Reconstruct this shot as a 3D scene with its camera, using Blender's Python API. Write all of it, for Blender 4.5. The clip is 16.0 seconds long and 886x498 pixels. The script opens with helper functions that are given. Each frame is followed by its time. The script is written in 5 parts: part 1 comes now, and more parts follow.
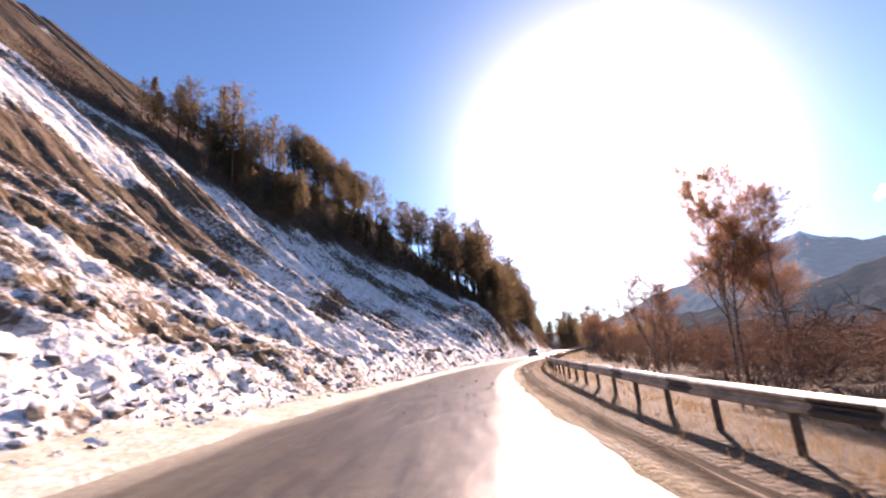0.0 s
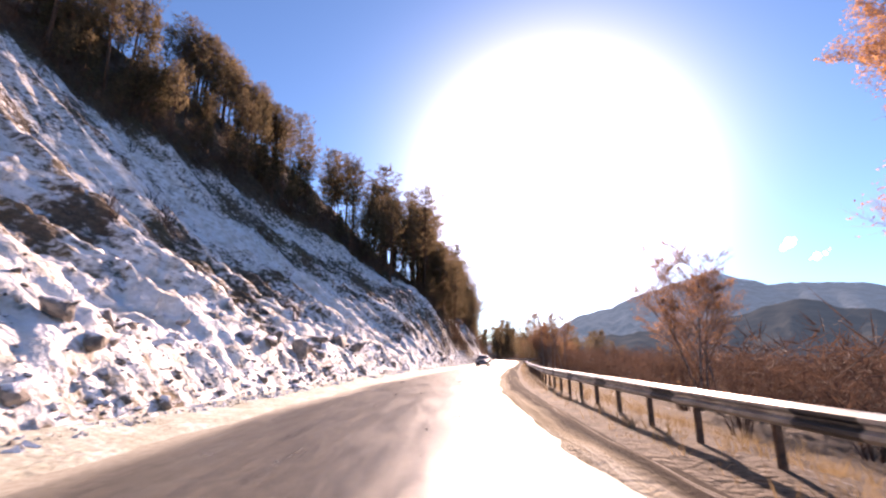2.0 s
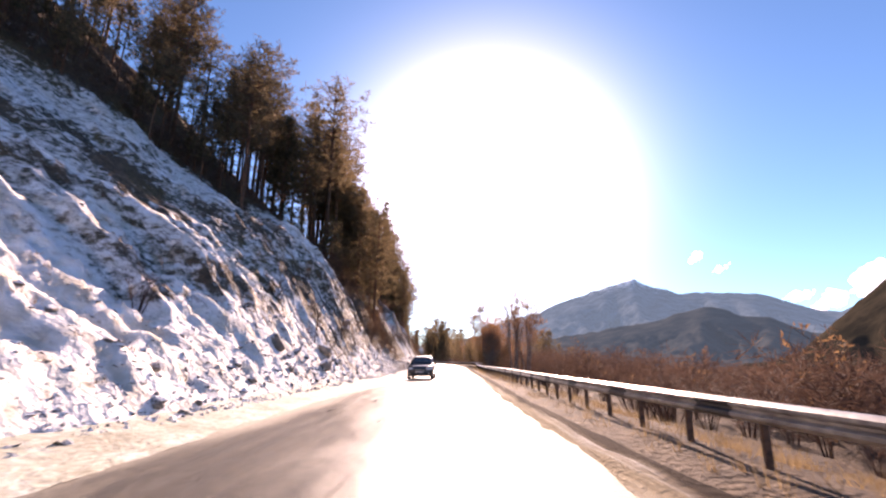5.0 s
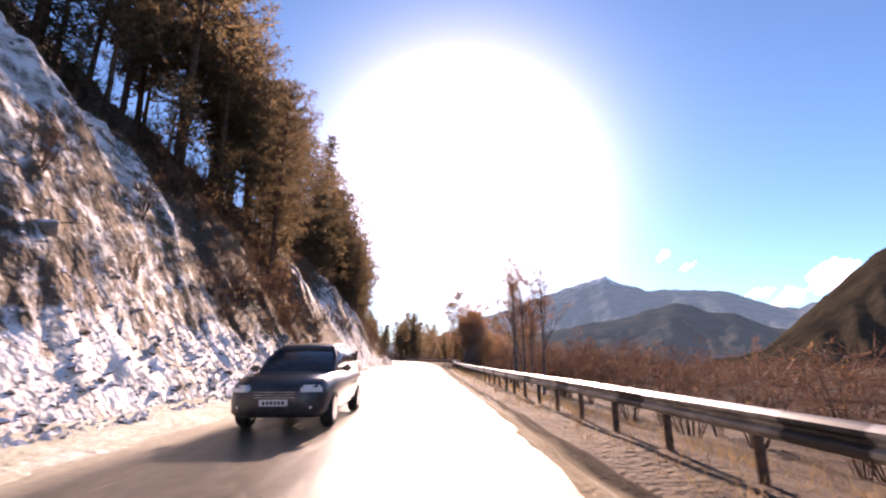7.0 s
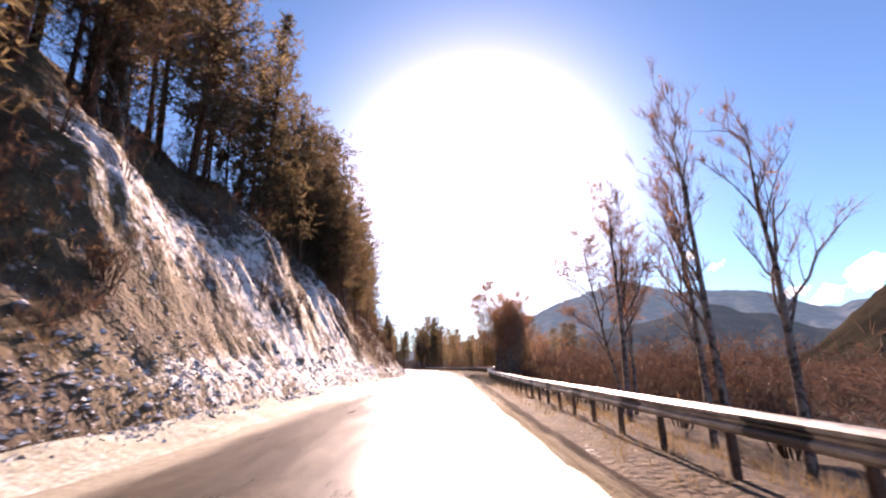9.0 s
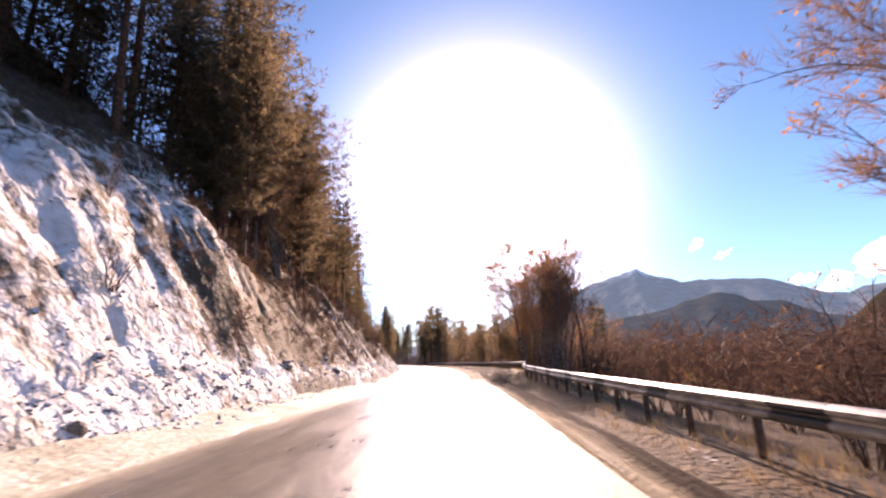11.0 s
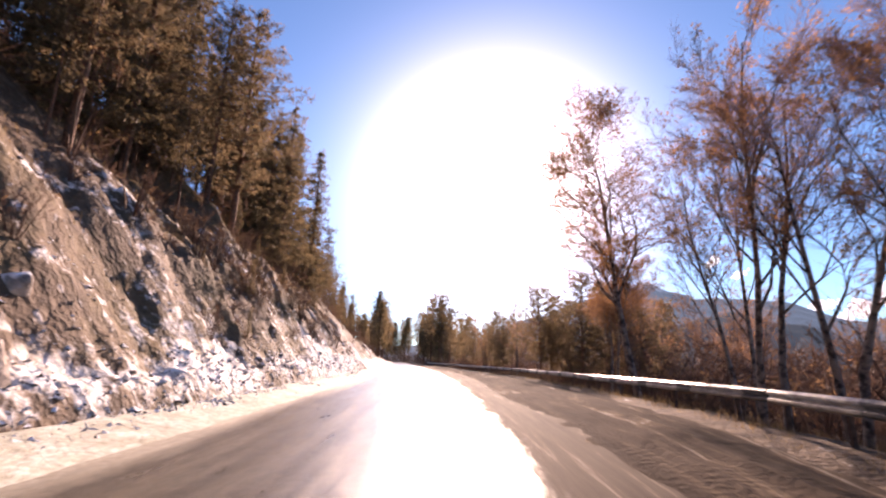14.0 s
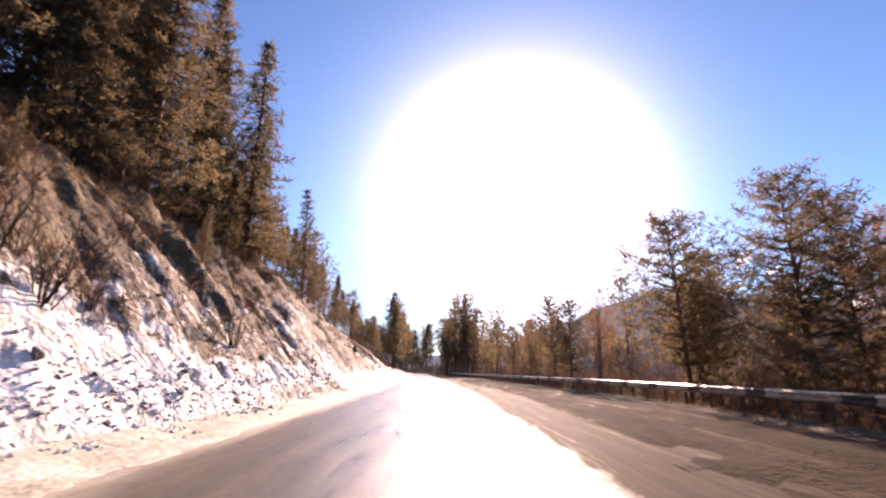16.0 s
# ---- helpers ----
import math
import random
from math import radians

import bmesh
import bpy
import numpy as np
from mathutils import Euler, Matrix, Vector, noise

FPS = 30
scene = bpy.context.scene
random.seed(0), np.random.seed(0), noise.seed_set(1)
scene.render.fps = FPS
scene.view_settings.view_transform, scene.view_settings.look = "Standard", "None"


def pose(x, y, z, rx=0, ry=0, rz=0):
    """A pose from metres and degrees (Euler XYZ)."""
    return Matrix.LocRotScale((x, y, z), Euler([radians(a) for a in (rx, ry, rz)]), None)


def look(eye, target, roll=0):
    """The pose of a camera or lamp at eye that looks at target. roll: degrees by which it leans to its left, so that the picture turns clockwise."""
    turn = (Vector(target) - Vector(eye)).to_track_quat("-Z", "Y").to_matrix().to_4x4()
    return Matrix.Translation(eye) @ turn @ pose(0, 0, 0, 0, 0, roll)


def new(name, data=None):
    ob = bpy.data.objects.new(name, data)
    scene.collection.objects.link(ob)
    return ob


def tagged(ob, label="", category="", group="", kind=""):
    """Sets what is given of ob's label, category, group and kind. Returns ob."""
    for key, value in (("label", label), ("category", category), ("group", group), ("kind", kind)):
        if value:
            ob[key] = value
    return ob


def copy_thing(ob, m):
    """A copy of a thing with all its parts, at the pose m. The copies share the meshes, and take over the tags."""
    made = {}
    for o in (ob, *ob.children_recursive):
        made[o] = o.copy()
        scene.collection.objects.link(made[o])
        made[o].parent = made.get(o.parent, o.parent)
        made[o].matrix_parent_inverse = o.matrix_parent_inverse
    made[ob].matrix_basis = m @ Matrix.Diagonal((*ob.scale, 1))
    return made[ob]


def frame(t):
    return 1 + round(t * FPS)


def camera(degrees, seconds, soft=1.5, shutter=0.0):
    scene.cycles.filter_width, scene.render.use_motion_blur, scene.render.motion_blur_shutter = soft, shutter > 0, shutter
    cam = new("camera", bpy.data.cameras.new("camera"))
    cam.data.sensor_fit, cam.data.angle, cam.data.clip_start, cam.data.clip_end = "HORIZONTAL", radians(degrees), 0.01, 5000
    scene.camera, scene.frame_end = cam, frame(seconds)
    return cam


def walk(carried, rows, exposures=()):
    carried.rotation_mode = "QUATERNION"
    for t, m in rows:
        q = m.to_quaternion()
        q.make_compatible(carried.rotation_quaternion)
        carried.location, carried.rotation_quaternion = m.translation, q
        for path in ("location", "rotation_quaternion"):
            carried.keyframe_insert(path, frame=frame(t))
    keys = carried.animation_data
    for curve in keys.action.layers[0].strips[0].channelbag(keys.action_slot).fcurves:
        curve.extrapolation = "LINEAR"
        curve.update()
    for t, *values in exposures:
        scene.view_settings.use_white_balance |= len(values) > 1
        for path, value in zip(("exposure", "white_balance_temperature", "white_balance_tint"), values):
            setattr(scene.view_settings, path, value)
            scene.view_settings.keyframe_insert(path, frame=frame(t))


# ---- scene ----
cam = camera(89.56, 16.0, soft=2.25, shutter=0.15)

# seconds, x, y, yaw, pitch, roll (leaning left); the lens rides 1.3 m over the road
PATH = [
    (0.0, 0.00, 0.00, 0.43, 13.73, -5.24),
    (0.5, 0.05, 6.10, -1.96, 13.59, -4.79),
    (1.0, 0.21, 12.23, -3.46, 13.66, -2.52),
    (1.5, 0.54, 18.35, -5.11, 13.77, -0.31),
    (2.0, 1.04, 24.27, -7.18, 13.65, -0.01),
    (2.5, 1.71, 29.90, -8.78, 13.81, 0.73),
    (3.0, 2.51, 35.35, -10.46, 12.92, 2.43),
    (3.5, 3.46, 40.69, -11.59, 12.65, 1.21),
    (6.0, 10.88, 68.39, -18.46, 14.84, -0.26),
    (6.5, 12.81, 73.98, -19.34, 14.29, -0.79),
    (7.0, 14.66, 79.32, -19.35, 13.70, -0.30),
    (7.5, 16.42, 84.69, -18.77, 13.69, -0.29),
    (8.0, 18.18, 90.23, -17.71, 14.36, 1.06),
    (8.5, 19.95, 95.88, -17.17, 14.84, -0.21),
    (11.0, 28.46, 123.89, -16.30, 14.09, -2.50),
    (11.5, 30.15, 129.47, -16.29, 13.89, -1.83),
    (12.0, 31.91, 135.05, -16.19, 13.88, -1.27),
    (12.5, 33.72, 140.69, -16.03, 13.92, -0.95),
    (13.0, 35.43, 146.24, -15.46, 13.88, 0.30),
    (13.5, 37.30, 151.62, -15.20, 13.58, 1.28),
    (14.0, 38.50, 157.00, -14.86, 14.12, 1.92),
    (14.5, 39.97, 162.64, -14.48, 14.12, 1.51),
    (15.0, 41.48, 168.40, -13.91, 14.73, 1.66),
    (15.5, 42.81, 174.12, -13.49, 14.79, 0.20),
    (16.0, 43.99, 179.76, -12.23, 15.28, 0.30),
]
EYE = 1.3
walk(cam, [(t, pose(x, y, EYE, 90 + p, 0, w) @ pose(0, 0, 0, 0, 0, r)) for t, x, y, w, p, r in PATH],
     exposures=[(0.0, 1.32, 8300, 40), (16.0, 1.29, 8500, 43)])

# ---- sky and sun ----
SUN_AZ, SUN_EL = 21.8, 20.8          # degrees right of +y, degrees up
SUN_DIR = Vector((math.sin(radians(SUN_AZ)) * math.cos(radians(SUN_EL)),
                  math.cos(radians(SUN_AZ)) * math.cos(radians(SUN_EL)), math.sin(radians(SUN_EL))))


def build_sky():
    world = bpy.data.worlds.new("sky")
    scene.world = world
    world.use_nodes = True
    nt = world.node_tree
    nt.nodes.clear()
    n, l = nt.nodes.new, nt.links.new
    sky = n("ShaderNodeTexSky")
    sky.sky_type, sky.sun_disc = "NISHITA", False
    sky.sun_elevation, sky.sun_rotation = radians(SUN_EL), radians(SUN_AZ)
    sky.altitude, sky.air_density, sky.dust_density, sky.ozone_density = 1200, 1.0, 0.1, 4.0
    bg = n("ShaderNodeBackground")
    bg.inputs["Strength"].default_value = 0.099
    clear = n("ShaderNodeMix")
    clear.data_type, clear.blend_type = "RGBA", "MULTIPLY"
    clear.inputs["Factor"].default_value = 1.0
    clear.inputs[7].default_value = (0.53, 0.91, 1.08, 1)
    l(sky.outputs[0], clear.inputs[6])
    l(clear.outputs[2], bg.inputs["Color"])
    # bright haze round the low sun, widened to imitate lens glare; fades smoothly with angle
    co = n("ShaderNodeTexCoord")
    dot = n("ShaderNodeVectorMath")
    dot.operation = "DOT_PRODUCT"
    dot.inputs[1].default_value = SUN_DIR
    l(co.outputs["Generated"], dot.inputs[0])
    ang = n("ShaderNodeMath")
    ang.operation = "ARCCOSINE"
    l(dot.outputs["Value"], ang.inputs[0])
    last = None
    for sigma, power, tint in ((6.9, 9.0, (1.0, 0.97, 0.95, 1)), (12.3, 1.5, (0.97, 0.95, 1.0, 1)), (22.0, 0.13, (0.55, 0.85, 1.0, 1))):
        q = n("ShaderNodeMath")
        q.operation = "DIVIDE"
        q.inputs[1].default_value = radians(sigma)
        l(ang.outputs[0], q.inputs[0])
        sq = n("ShaderNodeMath")
        sq.operation = "MULTIPLY"
        l(q.outputs[0], sq.inputs[0])
        l(q.outputs[0], sq.inputs[1])
        ex = n("ShaderNodeMath")
        ex.operation = "POWER"
        ex.inputs[0].default_value = math.exp(-1)
        l(sq.outputs[0], ex.inputs[1])
        st = n("ShaderNodeMath")
        st.operation = "MULTIPLY"
        st.inputs[1].default_value = power
        l(ex.outputs[0], st.inputs[0])
        glow = n("ShaderNodeBackground")
        glow.inputs["Color"].default_value = tint
        l(st.outputs[0], glow.inputs["Strength"])
        add = n("ShaderNodeAddShader")
        l((last or bg).outputs[0], add.inputs[0])
        l(glow.outputs[0], add.inputs[1])
        last = add
    out = n("ShaderNodeOutputWorld")
    l(last.outputs[0], out.inputs["Surface"])


build_sky()
sun_data = bpy.data.lights.new("sun", "SUN")
sun_data.energy, sun_data.angle, sun_data.color = 5.0, radians(0.6), (1.0, 0.93, 0.82)
sun = new("sun", sun_data)
sun.matrix_world = look(SUN_DIR * 200, (0, 0, 0))


# ---- materials ----
def material(name, rough=0.9, spec=0.3, metal=0.0):
    m = bpy.data.materials.new(name)
    m.use_nodes = True
    b = m.node_tree.nodes["Principled BSDF"]
    b.inputs["Roughness"].default_value = rough
    b.inputs["Specular IOR Level"].default_value = spec
    b.inputs["Metallic"].default_value = metal
    return m, m.node_tree, b


def noise_tex(nt, scale, detail=6, rough=0.6, coord="Object", stretch=(1, 1, 1), warp=0.0):
    co = nt.nodes.new("ShaderNodeTexCoord")
    mp = nt.nodes.new("ShaderNodeMapping")
    mp.inputs["Scale"].default_value = stretch
    nt.links.new(co.outputs[coord], mp.inputs["Vector"])
    tx = nt.nodes.new("ShaderNodeTexNoise")
    tx.inputs["Scale"].default_value, tx.inputs["Detail"].default_value = scale, detail
    tx.inputs["Roughness"].default_value, tx.inputs["Distortion"].default_value = rough, warp
    nt.links.new(mp.outputs[0], tx.inputs["Vector"])
    return tx.outputs["Fac"]


def ramp(nt, fac, stops):
    r = nt.nodes.new("ShaderNodeValToRGB")
    el = r.color_ramp.elements
    while len(el) < len(stops):
        el.new(0.5)
    for e, (p, c) in zip(el, stops):
        e.position = p
        e.color = (*c, 1) if isinstance(c, tuple) else (c, c, c, 1)
    nt.links.new(fac, r.inputs["Fac"])
    return r.outputs["Color"]


def blend(nt, fac, a, b, mode="MIX"):
    m = nt.nodes.new("ShaderNodeMix")
    m.data_type, m.blend_type = "RGBA", mode
    for sock, v in ((m.inputs["Factor"], fac), (m.inputs[6], a), (m.inputs[7], b)):
        if isinstance(v, bpy.types.NodeSocket):
            nt.links.new(v, sock)
        else:
            sock.default_value = v if not isinstance(v, tuple) else (*v, 1)
    return m.outputs[2]


def calc(nt, op, a, b=0.0, clamp=False):
    m = nt.nodes.new("ShaderNodeMath")
    m.operation, m.use_clamp = op, clamp
    for sock, v in ((m.inputs[0], a), (m.inputs[1], b)):
        if isinstance(v, bpy.types.NodeSocket):
            nt.links.new(v, sock)
        else:
            sock.default_value = v
    return m.outputs[0]


def bump(nt, b, height, strength=0.5, distance=0.05):
    n = nt.nodes.new("ShaderNodeBump")
    n.inputs["Strength"].default_value, n.inputs["Distance"].default_value = strength, distance
    nt.links.new(height, n.inputs["Height"])
    nt.links.new(n.outputs[0], b.inputs["Normal"])


def put(nt, sock, value):
    nt.links.new(value, sock)


def uv_axis(nt, axis):
    co = nt.nodes.new("ShaderNodeTexCoord")
    sp = nt.nodes.new("ShaderNodeSeparateXYZ")
    nt.links.new(co.outputs["UV"], sp.inputs[0])
    return sp.outputs[axis]


def random_tone(nt, color, low=0.75, high=1.25):
    info = nt.nodes.new("ShaderNodeObjectInfo")
    k = nt.nodes.new("ShaderNodeMapRange")
    k.inputs["To Min"].default_value, k.inputs["To Max"].default_value = low, high
    nt.links.new(info.outputs["Random"], k.inputs["Value"])
    c = nt.nodes.new("ShaderNodeCombineColor")
    for i in range(3):
        nt.links.new(k.outputs[0], c.inputs[i])
    return blend(nt, 1.0, color, c.outputs[0], "MULTIPLY")


def mat_simple(name, c1, c2, scale=3.0, rough=0.85, spec=0.2, strength=0.4, distance=0.02, metal=0.0, tone=False, lo=0.35, hi=0.65):
    m, nt, b = material(name, rough, spec, metal)
    f = noise_tex(nt, scale)
    col = ramp(nt, f, [(lo, c1), (hi, c2)])
    if tone:
        col = random_tone(nt, col)
    put(nt, b.inputs["Base Color"], col)
    bump(nt, b, noise_tex(nt, scale * 4, 4), strength, distance)
    return m


def see_through(m, share, gain=1.6):
    """Thin leaves let part of the light through."""
    nt = m.node_tree
    b = nt.nodes["Principled BSDF"]
    tr = nt.nodes.new("ShaderNodeBsdfTranslucent")
    src = b.inputs["Base Color"].links[0].from_socket
    nt.links.new(blend(nt, 1.0, src, (gain, gain, gain), "MULTIPLY"), tr.inputs["Color"])
    mx = nt.nodes.new("ShaderNodeMixShader")
    mx.inputs[0].default_value = share
    nt.links.new(b.outputs[0], mx.inputs[1])
    nt.links.new(tr.outputs[0], mx.inputs[2])
    nt.links.new(mx.outputs[0], nt.nodes["Material Output"].inputs["Surface"])
    return m


def snow_on_top(nt, color, low=0.55, high=0.8, scale=6.0):
    geo = nt.nodes.new("ShaderNodeNewGeometry")
    sp = nt.nodes.new("ShaderNodeSeparateXYZ")
    nt.links.new(geo.outputs["Normal"], sp.inputs[0])
    v = calc(nt, "ADD", sp.outputs["Z"], calc(nt, "MULTIPLY", calc(nt, "SUBTRACT", noise_tex(nt, scale), 0.5), 1.2))
    return blend(nt, ramp(nt, v, [(low, 0.0), (high, 1.0)]), color, (0.78, 0.79, 0.82))


def mat_rock(name, c1, c2, low, high):
    m, nt, b = material(name, 0.85, 0.25)
    col = random_tone(nt, ramp(nt, noise_tex(nt, 3.0, 8, 0.7), [(0.35, c1), (0.65, c2)]))
    put(nt, b.inputs["Base Color"], snow_on_top(nt, col, low, high))
    bump(nt, b, noise_tex(nt, 7, 4, 0.55), 1.0, 0.1)
    return m


def mat_hill():
    """Loose earth and rubble under thin, streaky snow; the UV runs along the road and up the slope."""
    m, nt, b = material("hillside_earth_and_snow", 0.85, 0.25)
    earth = ramp(nt, noise_tex(nt, 1.7, 9, 0.78), [(0.3, (0.042, 0.028, 0.019)), (0.5, (0.105, 0.069, 0.045)), (0.7, (0.2, 0.14, 0.095))])
    grass = ramp(nt, noise_tex(nt, 4.0, 8, 0.75), [(0.35, (0.062, 0.042, 0.022)), (0.65, (0.165, 0.115, 0.058))])
    grassy = ramp(nt, noise_tex(nt, 0.2, 6, 0.65), [(0.46, 0.0), (0.58, 1.0)])
    soil = blend(nt, grassy, earth, grass)
    streak = noise_tex(nt, 1.0, 8, 0.68, "UV", (0.55, 0.2, 1), 0.9)
    fine = noise_tex(nt, 2.6, 5, 0.68)
    lumps = noise_tex(nt, 2.5, 3, 0.55)
    patch = noise_tex(nt, 0.09, 4, 0.55)
    wood = nt.nodes.new("ShaderNodeUVMap")
    wood.uv_map = "wood"
    wsp = nt.nodes.new("ShaderNodeSeparateXYZ")
    nt.links.new(wood.outputs[0], wsp.inputs[0])
    up = calc(nt, "ADD", wsp.outputs["X"], calc(nt, "MULTIPLY", calc(nt, "SUBTRACT", patch, 0.5), 9.0))
    v = calc(nt, "ADD", calc(nt, "MULTIPLY", streak, 0.7), calc(nt, "ADD", calc(nt, "MULTIPLY", fine, 0.75), calc(nt, "MULTIPLY", lumps, 0.3)))
    v = calc(nt, "ADD", v, calc(nt, "ADD", calc(nt, "MULTIPLY", patch, 1.35), calc(nt, "ADD", wsp.outputs["Y"], -0.36)))
    # little snow lies under the trees high up
    v = calc(nt, "SUBTRACT", v, calc(nt, "MULTIPLY", calc(nt, "MULTIPLY", up, 0.25, True), 0.4))
    geo = nt.nodes.new("ShaderNodeNewGeometry")
    sp = nt.nodes.new("ShaderNodeSeparateXYZ")
    nt.links.new(geo.outputs["Normal"], sp.inputs[0])
    v = calc(nt, "ADD", v, calc(nt, "MULTIPLY", sp.outputs["Z"], 0.3))
    snow = ramp(nt, calc(nt, "MULTIPLY", v, 0.5), [(0.685, 0.0), (0.77, 1.0)])
    snow_col = ramp(nt, noise_tex(nt, 1.3, 6), [(0.36, (0.56, 0.51, 0.44)), (0.54, (0.77, 0.75, 0.73)), (0.7, (0.87, 0.87, 0.88))])
    put(nt, b.inputs["Base Color"], blend(nt, snow, soil, snow_col))
    stones = nt.nodes.new("ShaderNodeTexVoronoi")
    stones.inputs["Scale"].default_value = 3.4
    stones.inputs["Randomness"].default_value = 1.0
    nt.links.new(nt.nodes.new("ShaderNodeTexCoord").outputs["Object"], stones.inputs["Vector"])
    h = calc(nt, "ADD", calc(nt, "MULTIPLY", lumps, 0.42), calc(nt, "MULTIPLY", noise_tex(nt, 7.5, 3, 0.55), 0.25))
    h = calc(nt, "ADD", h, calc(nt, "MULTIPLY", noise_tex(nt, 1.0, 2, 0.4, "UV", (1.5, 0.45, 1), 0.9), 0.16))
    h = calc(nt, "SUBTRACT", h, calc(nt, "MULTIPLY", stones.outputs["Distance"], 0.08))
    bump(nt, b, h, 0.85, 0.33)
    return m


def mat_asphalt():
    m, nt, b = material("wet_asphalt", 0.3, 0.5)
    lat = uv_axis(nt, "X")
    base = ramp(nt, noise_tex(nt, 40, 6, 0.8), [(0.3, (0.05, 0.044, 0.036)), (0.7, (0.12, 0.103, 0.08))])
    worn = ramp(nt, noise_tex(nt, 5.0, 5, 0.7), [(0.35, (0.6, 0.58, 0.56)), (0.65, (1.35, 1.3, 1.22))])
    base = blend(nt, 1.0, base, worn, "MULTIPLY")
    tracks = ramp(nt, noise_tex(nt, 1.0, 5, 0.6, "UV", (2.2, 0.03, 1)), [(0.38, (0.75, 0.74, 0.73)), (0.62, (1.25, 1.22, 1.16))])
    base = blend(nt, 1.0, base, tracks, "MULTIPLY")
    # dried salt and sand along the edges and between the wheel tracks
    dist = calc(nt, "ABSOLUTE", calc(nt, "ADD", lat, 1.5))
    wob = noise_tex(nt, 1.0, 6, 0.65, "UV", (0.9, 0.12, 1))
    edge = calc(nt, "ADD", calc(nt, "MULTIPLY", dist, 0.25), calc(nt, "MULTIPLY", wob, 0.5))
    wet = nt.nodes.new("ShaderNodeMapRange")
    wet.inputs["From Min"].default_value, wet.inputs["From Max"].default_value = 148.0, 168.0
    wet.inputs["To Max"].default_value = 0.45
    put(nt, wet.inputs["Value"], uv_axis(nt, "Y"))
    right = nt.nodes.new("ShaderNodeMapRange")
    right.inputs["From Min"].default_value, right.inputs["From Max"].default_value = -1.5, 0.0
    put(nt, right.inputs["Value"], lat)
    edge = calc(nt, "SUBTRACT", edge, calc(nt, "MULTIPLY", wet.outputs[0], right.outputs[0]))
    dust = ramp(nt, edge, [(0.8, 0.0), (0.98, 1.0)])
    sand = ramp(nt, noise_tex(nt, 9, 6, 0.7), [(0.3, (0.25, 0.215, 0.155)), (0.7, (0.46, 0.43, 0.345))])
    # a dull film of lay-by mud, laid dark to narrow the sun glint
    smear = calc(nt, "ADD", lat, calc(nt, "MULTIPLY", noise_tex(nt, 1.0, 7, 0.75, "UV", (2.5, 0.3, 1)), 0.9))
    glint_film = calc(nt, "MULTIPLY", ramp(nt, calc(nt, "MULTIPLY", smear, 0.25), [(0.31, 0.0), (0.38, 1.0)]), calc(nt, "MINIMUM", calc(nt, "MULTIPLY", wet.outputs[0], 4.0), 1.0))
    mud = ramp(nt, noise_tex(nt, 1.0, 8, 0.7, "UV", (4.0, 0.12, 1)), [(0.35, (0.038, 0.031, 0.025)), (0.57, (0.085, 0.068, 0.052)), (0.67, (0.27, 0.23, 0.18))])
    put(nt, b.inputs["Base Color"], blend(nt, glint_film, blend(nt, dust, base, sand), mud))
    put(nt, b.inputs["Specular IOR Level"], blend(nt, glint_film, (0.5, 0.5, 0.5), (0.03, 0.03, 0.03)))
    rg = ramp(nt, noise_tex(nt, 1.4, 6, 0.7, "UV", (1.6, 0.25, 1)), [(0.3, 0.24), (0.7, 0.46)])
    put(nt, b.inputs["Roughness"], blend(nt, glint_film, blend(nt, dust, rg, (0.75, 0.75, 0.75)), (0.85, 0.85, 0.85)))
    bump(nt, b, calc(nt, "ADD", noise_tex(nt, 55, 4, 0.7), calc(nt, "MULTIPLY", noise_tex(nt, 11, 2, 0.5), 1.2)), 0.4, 0.014)
    return m


def mat_verge():
    """Trodden, sandy snow along the roadside."""
    m, nt, b = material("sandy_snow", 0.8, 0.3)
    f = calc(nt, "ADD", calc(nt, "MULTIPLY", noise_tex(nt, 1.2, 6, 0.65), 0.55), calc(nt, "MULTIPLY", noise_tex(nt, 9, 4, 0.6), 0.45))
    col = ramp(nt, f, [(0.34, (0.28, 0.262, 0.19)), (0.5, (0.47, 0.46, 0.37)), (0.66, (0.71, 0.725, 0.68))])
    put(nt, b.inputs["Base Color"], col)
    bump(nt, b, noise_tex(nt, 6, 5, 0.65), 0.9, 0.06)
    return m


def mat_right_ground():
    """Brown dead grass with thin snow, dark wet earth in the ditch."""
    m, nt, b = material("dead_grass_ground", 0.9, 0.2)
    grass = ramp(nt, noise_tex(nt, 1.4, 8, 0.75), [(0.3, (0.032, 0.022, 0.016)), (0.5, (0.074, 0.049, 0.031)), (0.72, (0.15, 0.105, 0.064))])
    snow = ramp(nt, calc(nt, "ADD", calc(nt, "MULTIPLY", noise_tex(nt, 1.0, 8, 0.7, "UV", (0.9, 0.18, 1)), 0.7), calc(nt, "MULTIPLY", noise_tex(nt, 6, 4), 0.3)),
                [(0.6, 0.0), (0.68, 1.0)])
    near = nt.nodes.new("ShaderNodeMapRange")
    near.inputs["From Min"].default_value, near.inputs["From Max"].default_value = 22.0, 9.0
    put(nt, near.inputs["Value"], uv_axis(nt, "X"))
    snow = calc(nt, "MULTIPLY", snow, near.outputs[0])
    col = blend(nt, snow, grass, (0.62, 0.6, 0.58))
    put(nt, b.inputs["Base Color"], col)
    bump(nt, b, noise_tex(nt, 6, 3, 0.55), 1.0, 0.16)
    return m


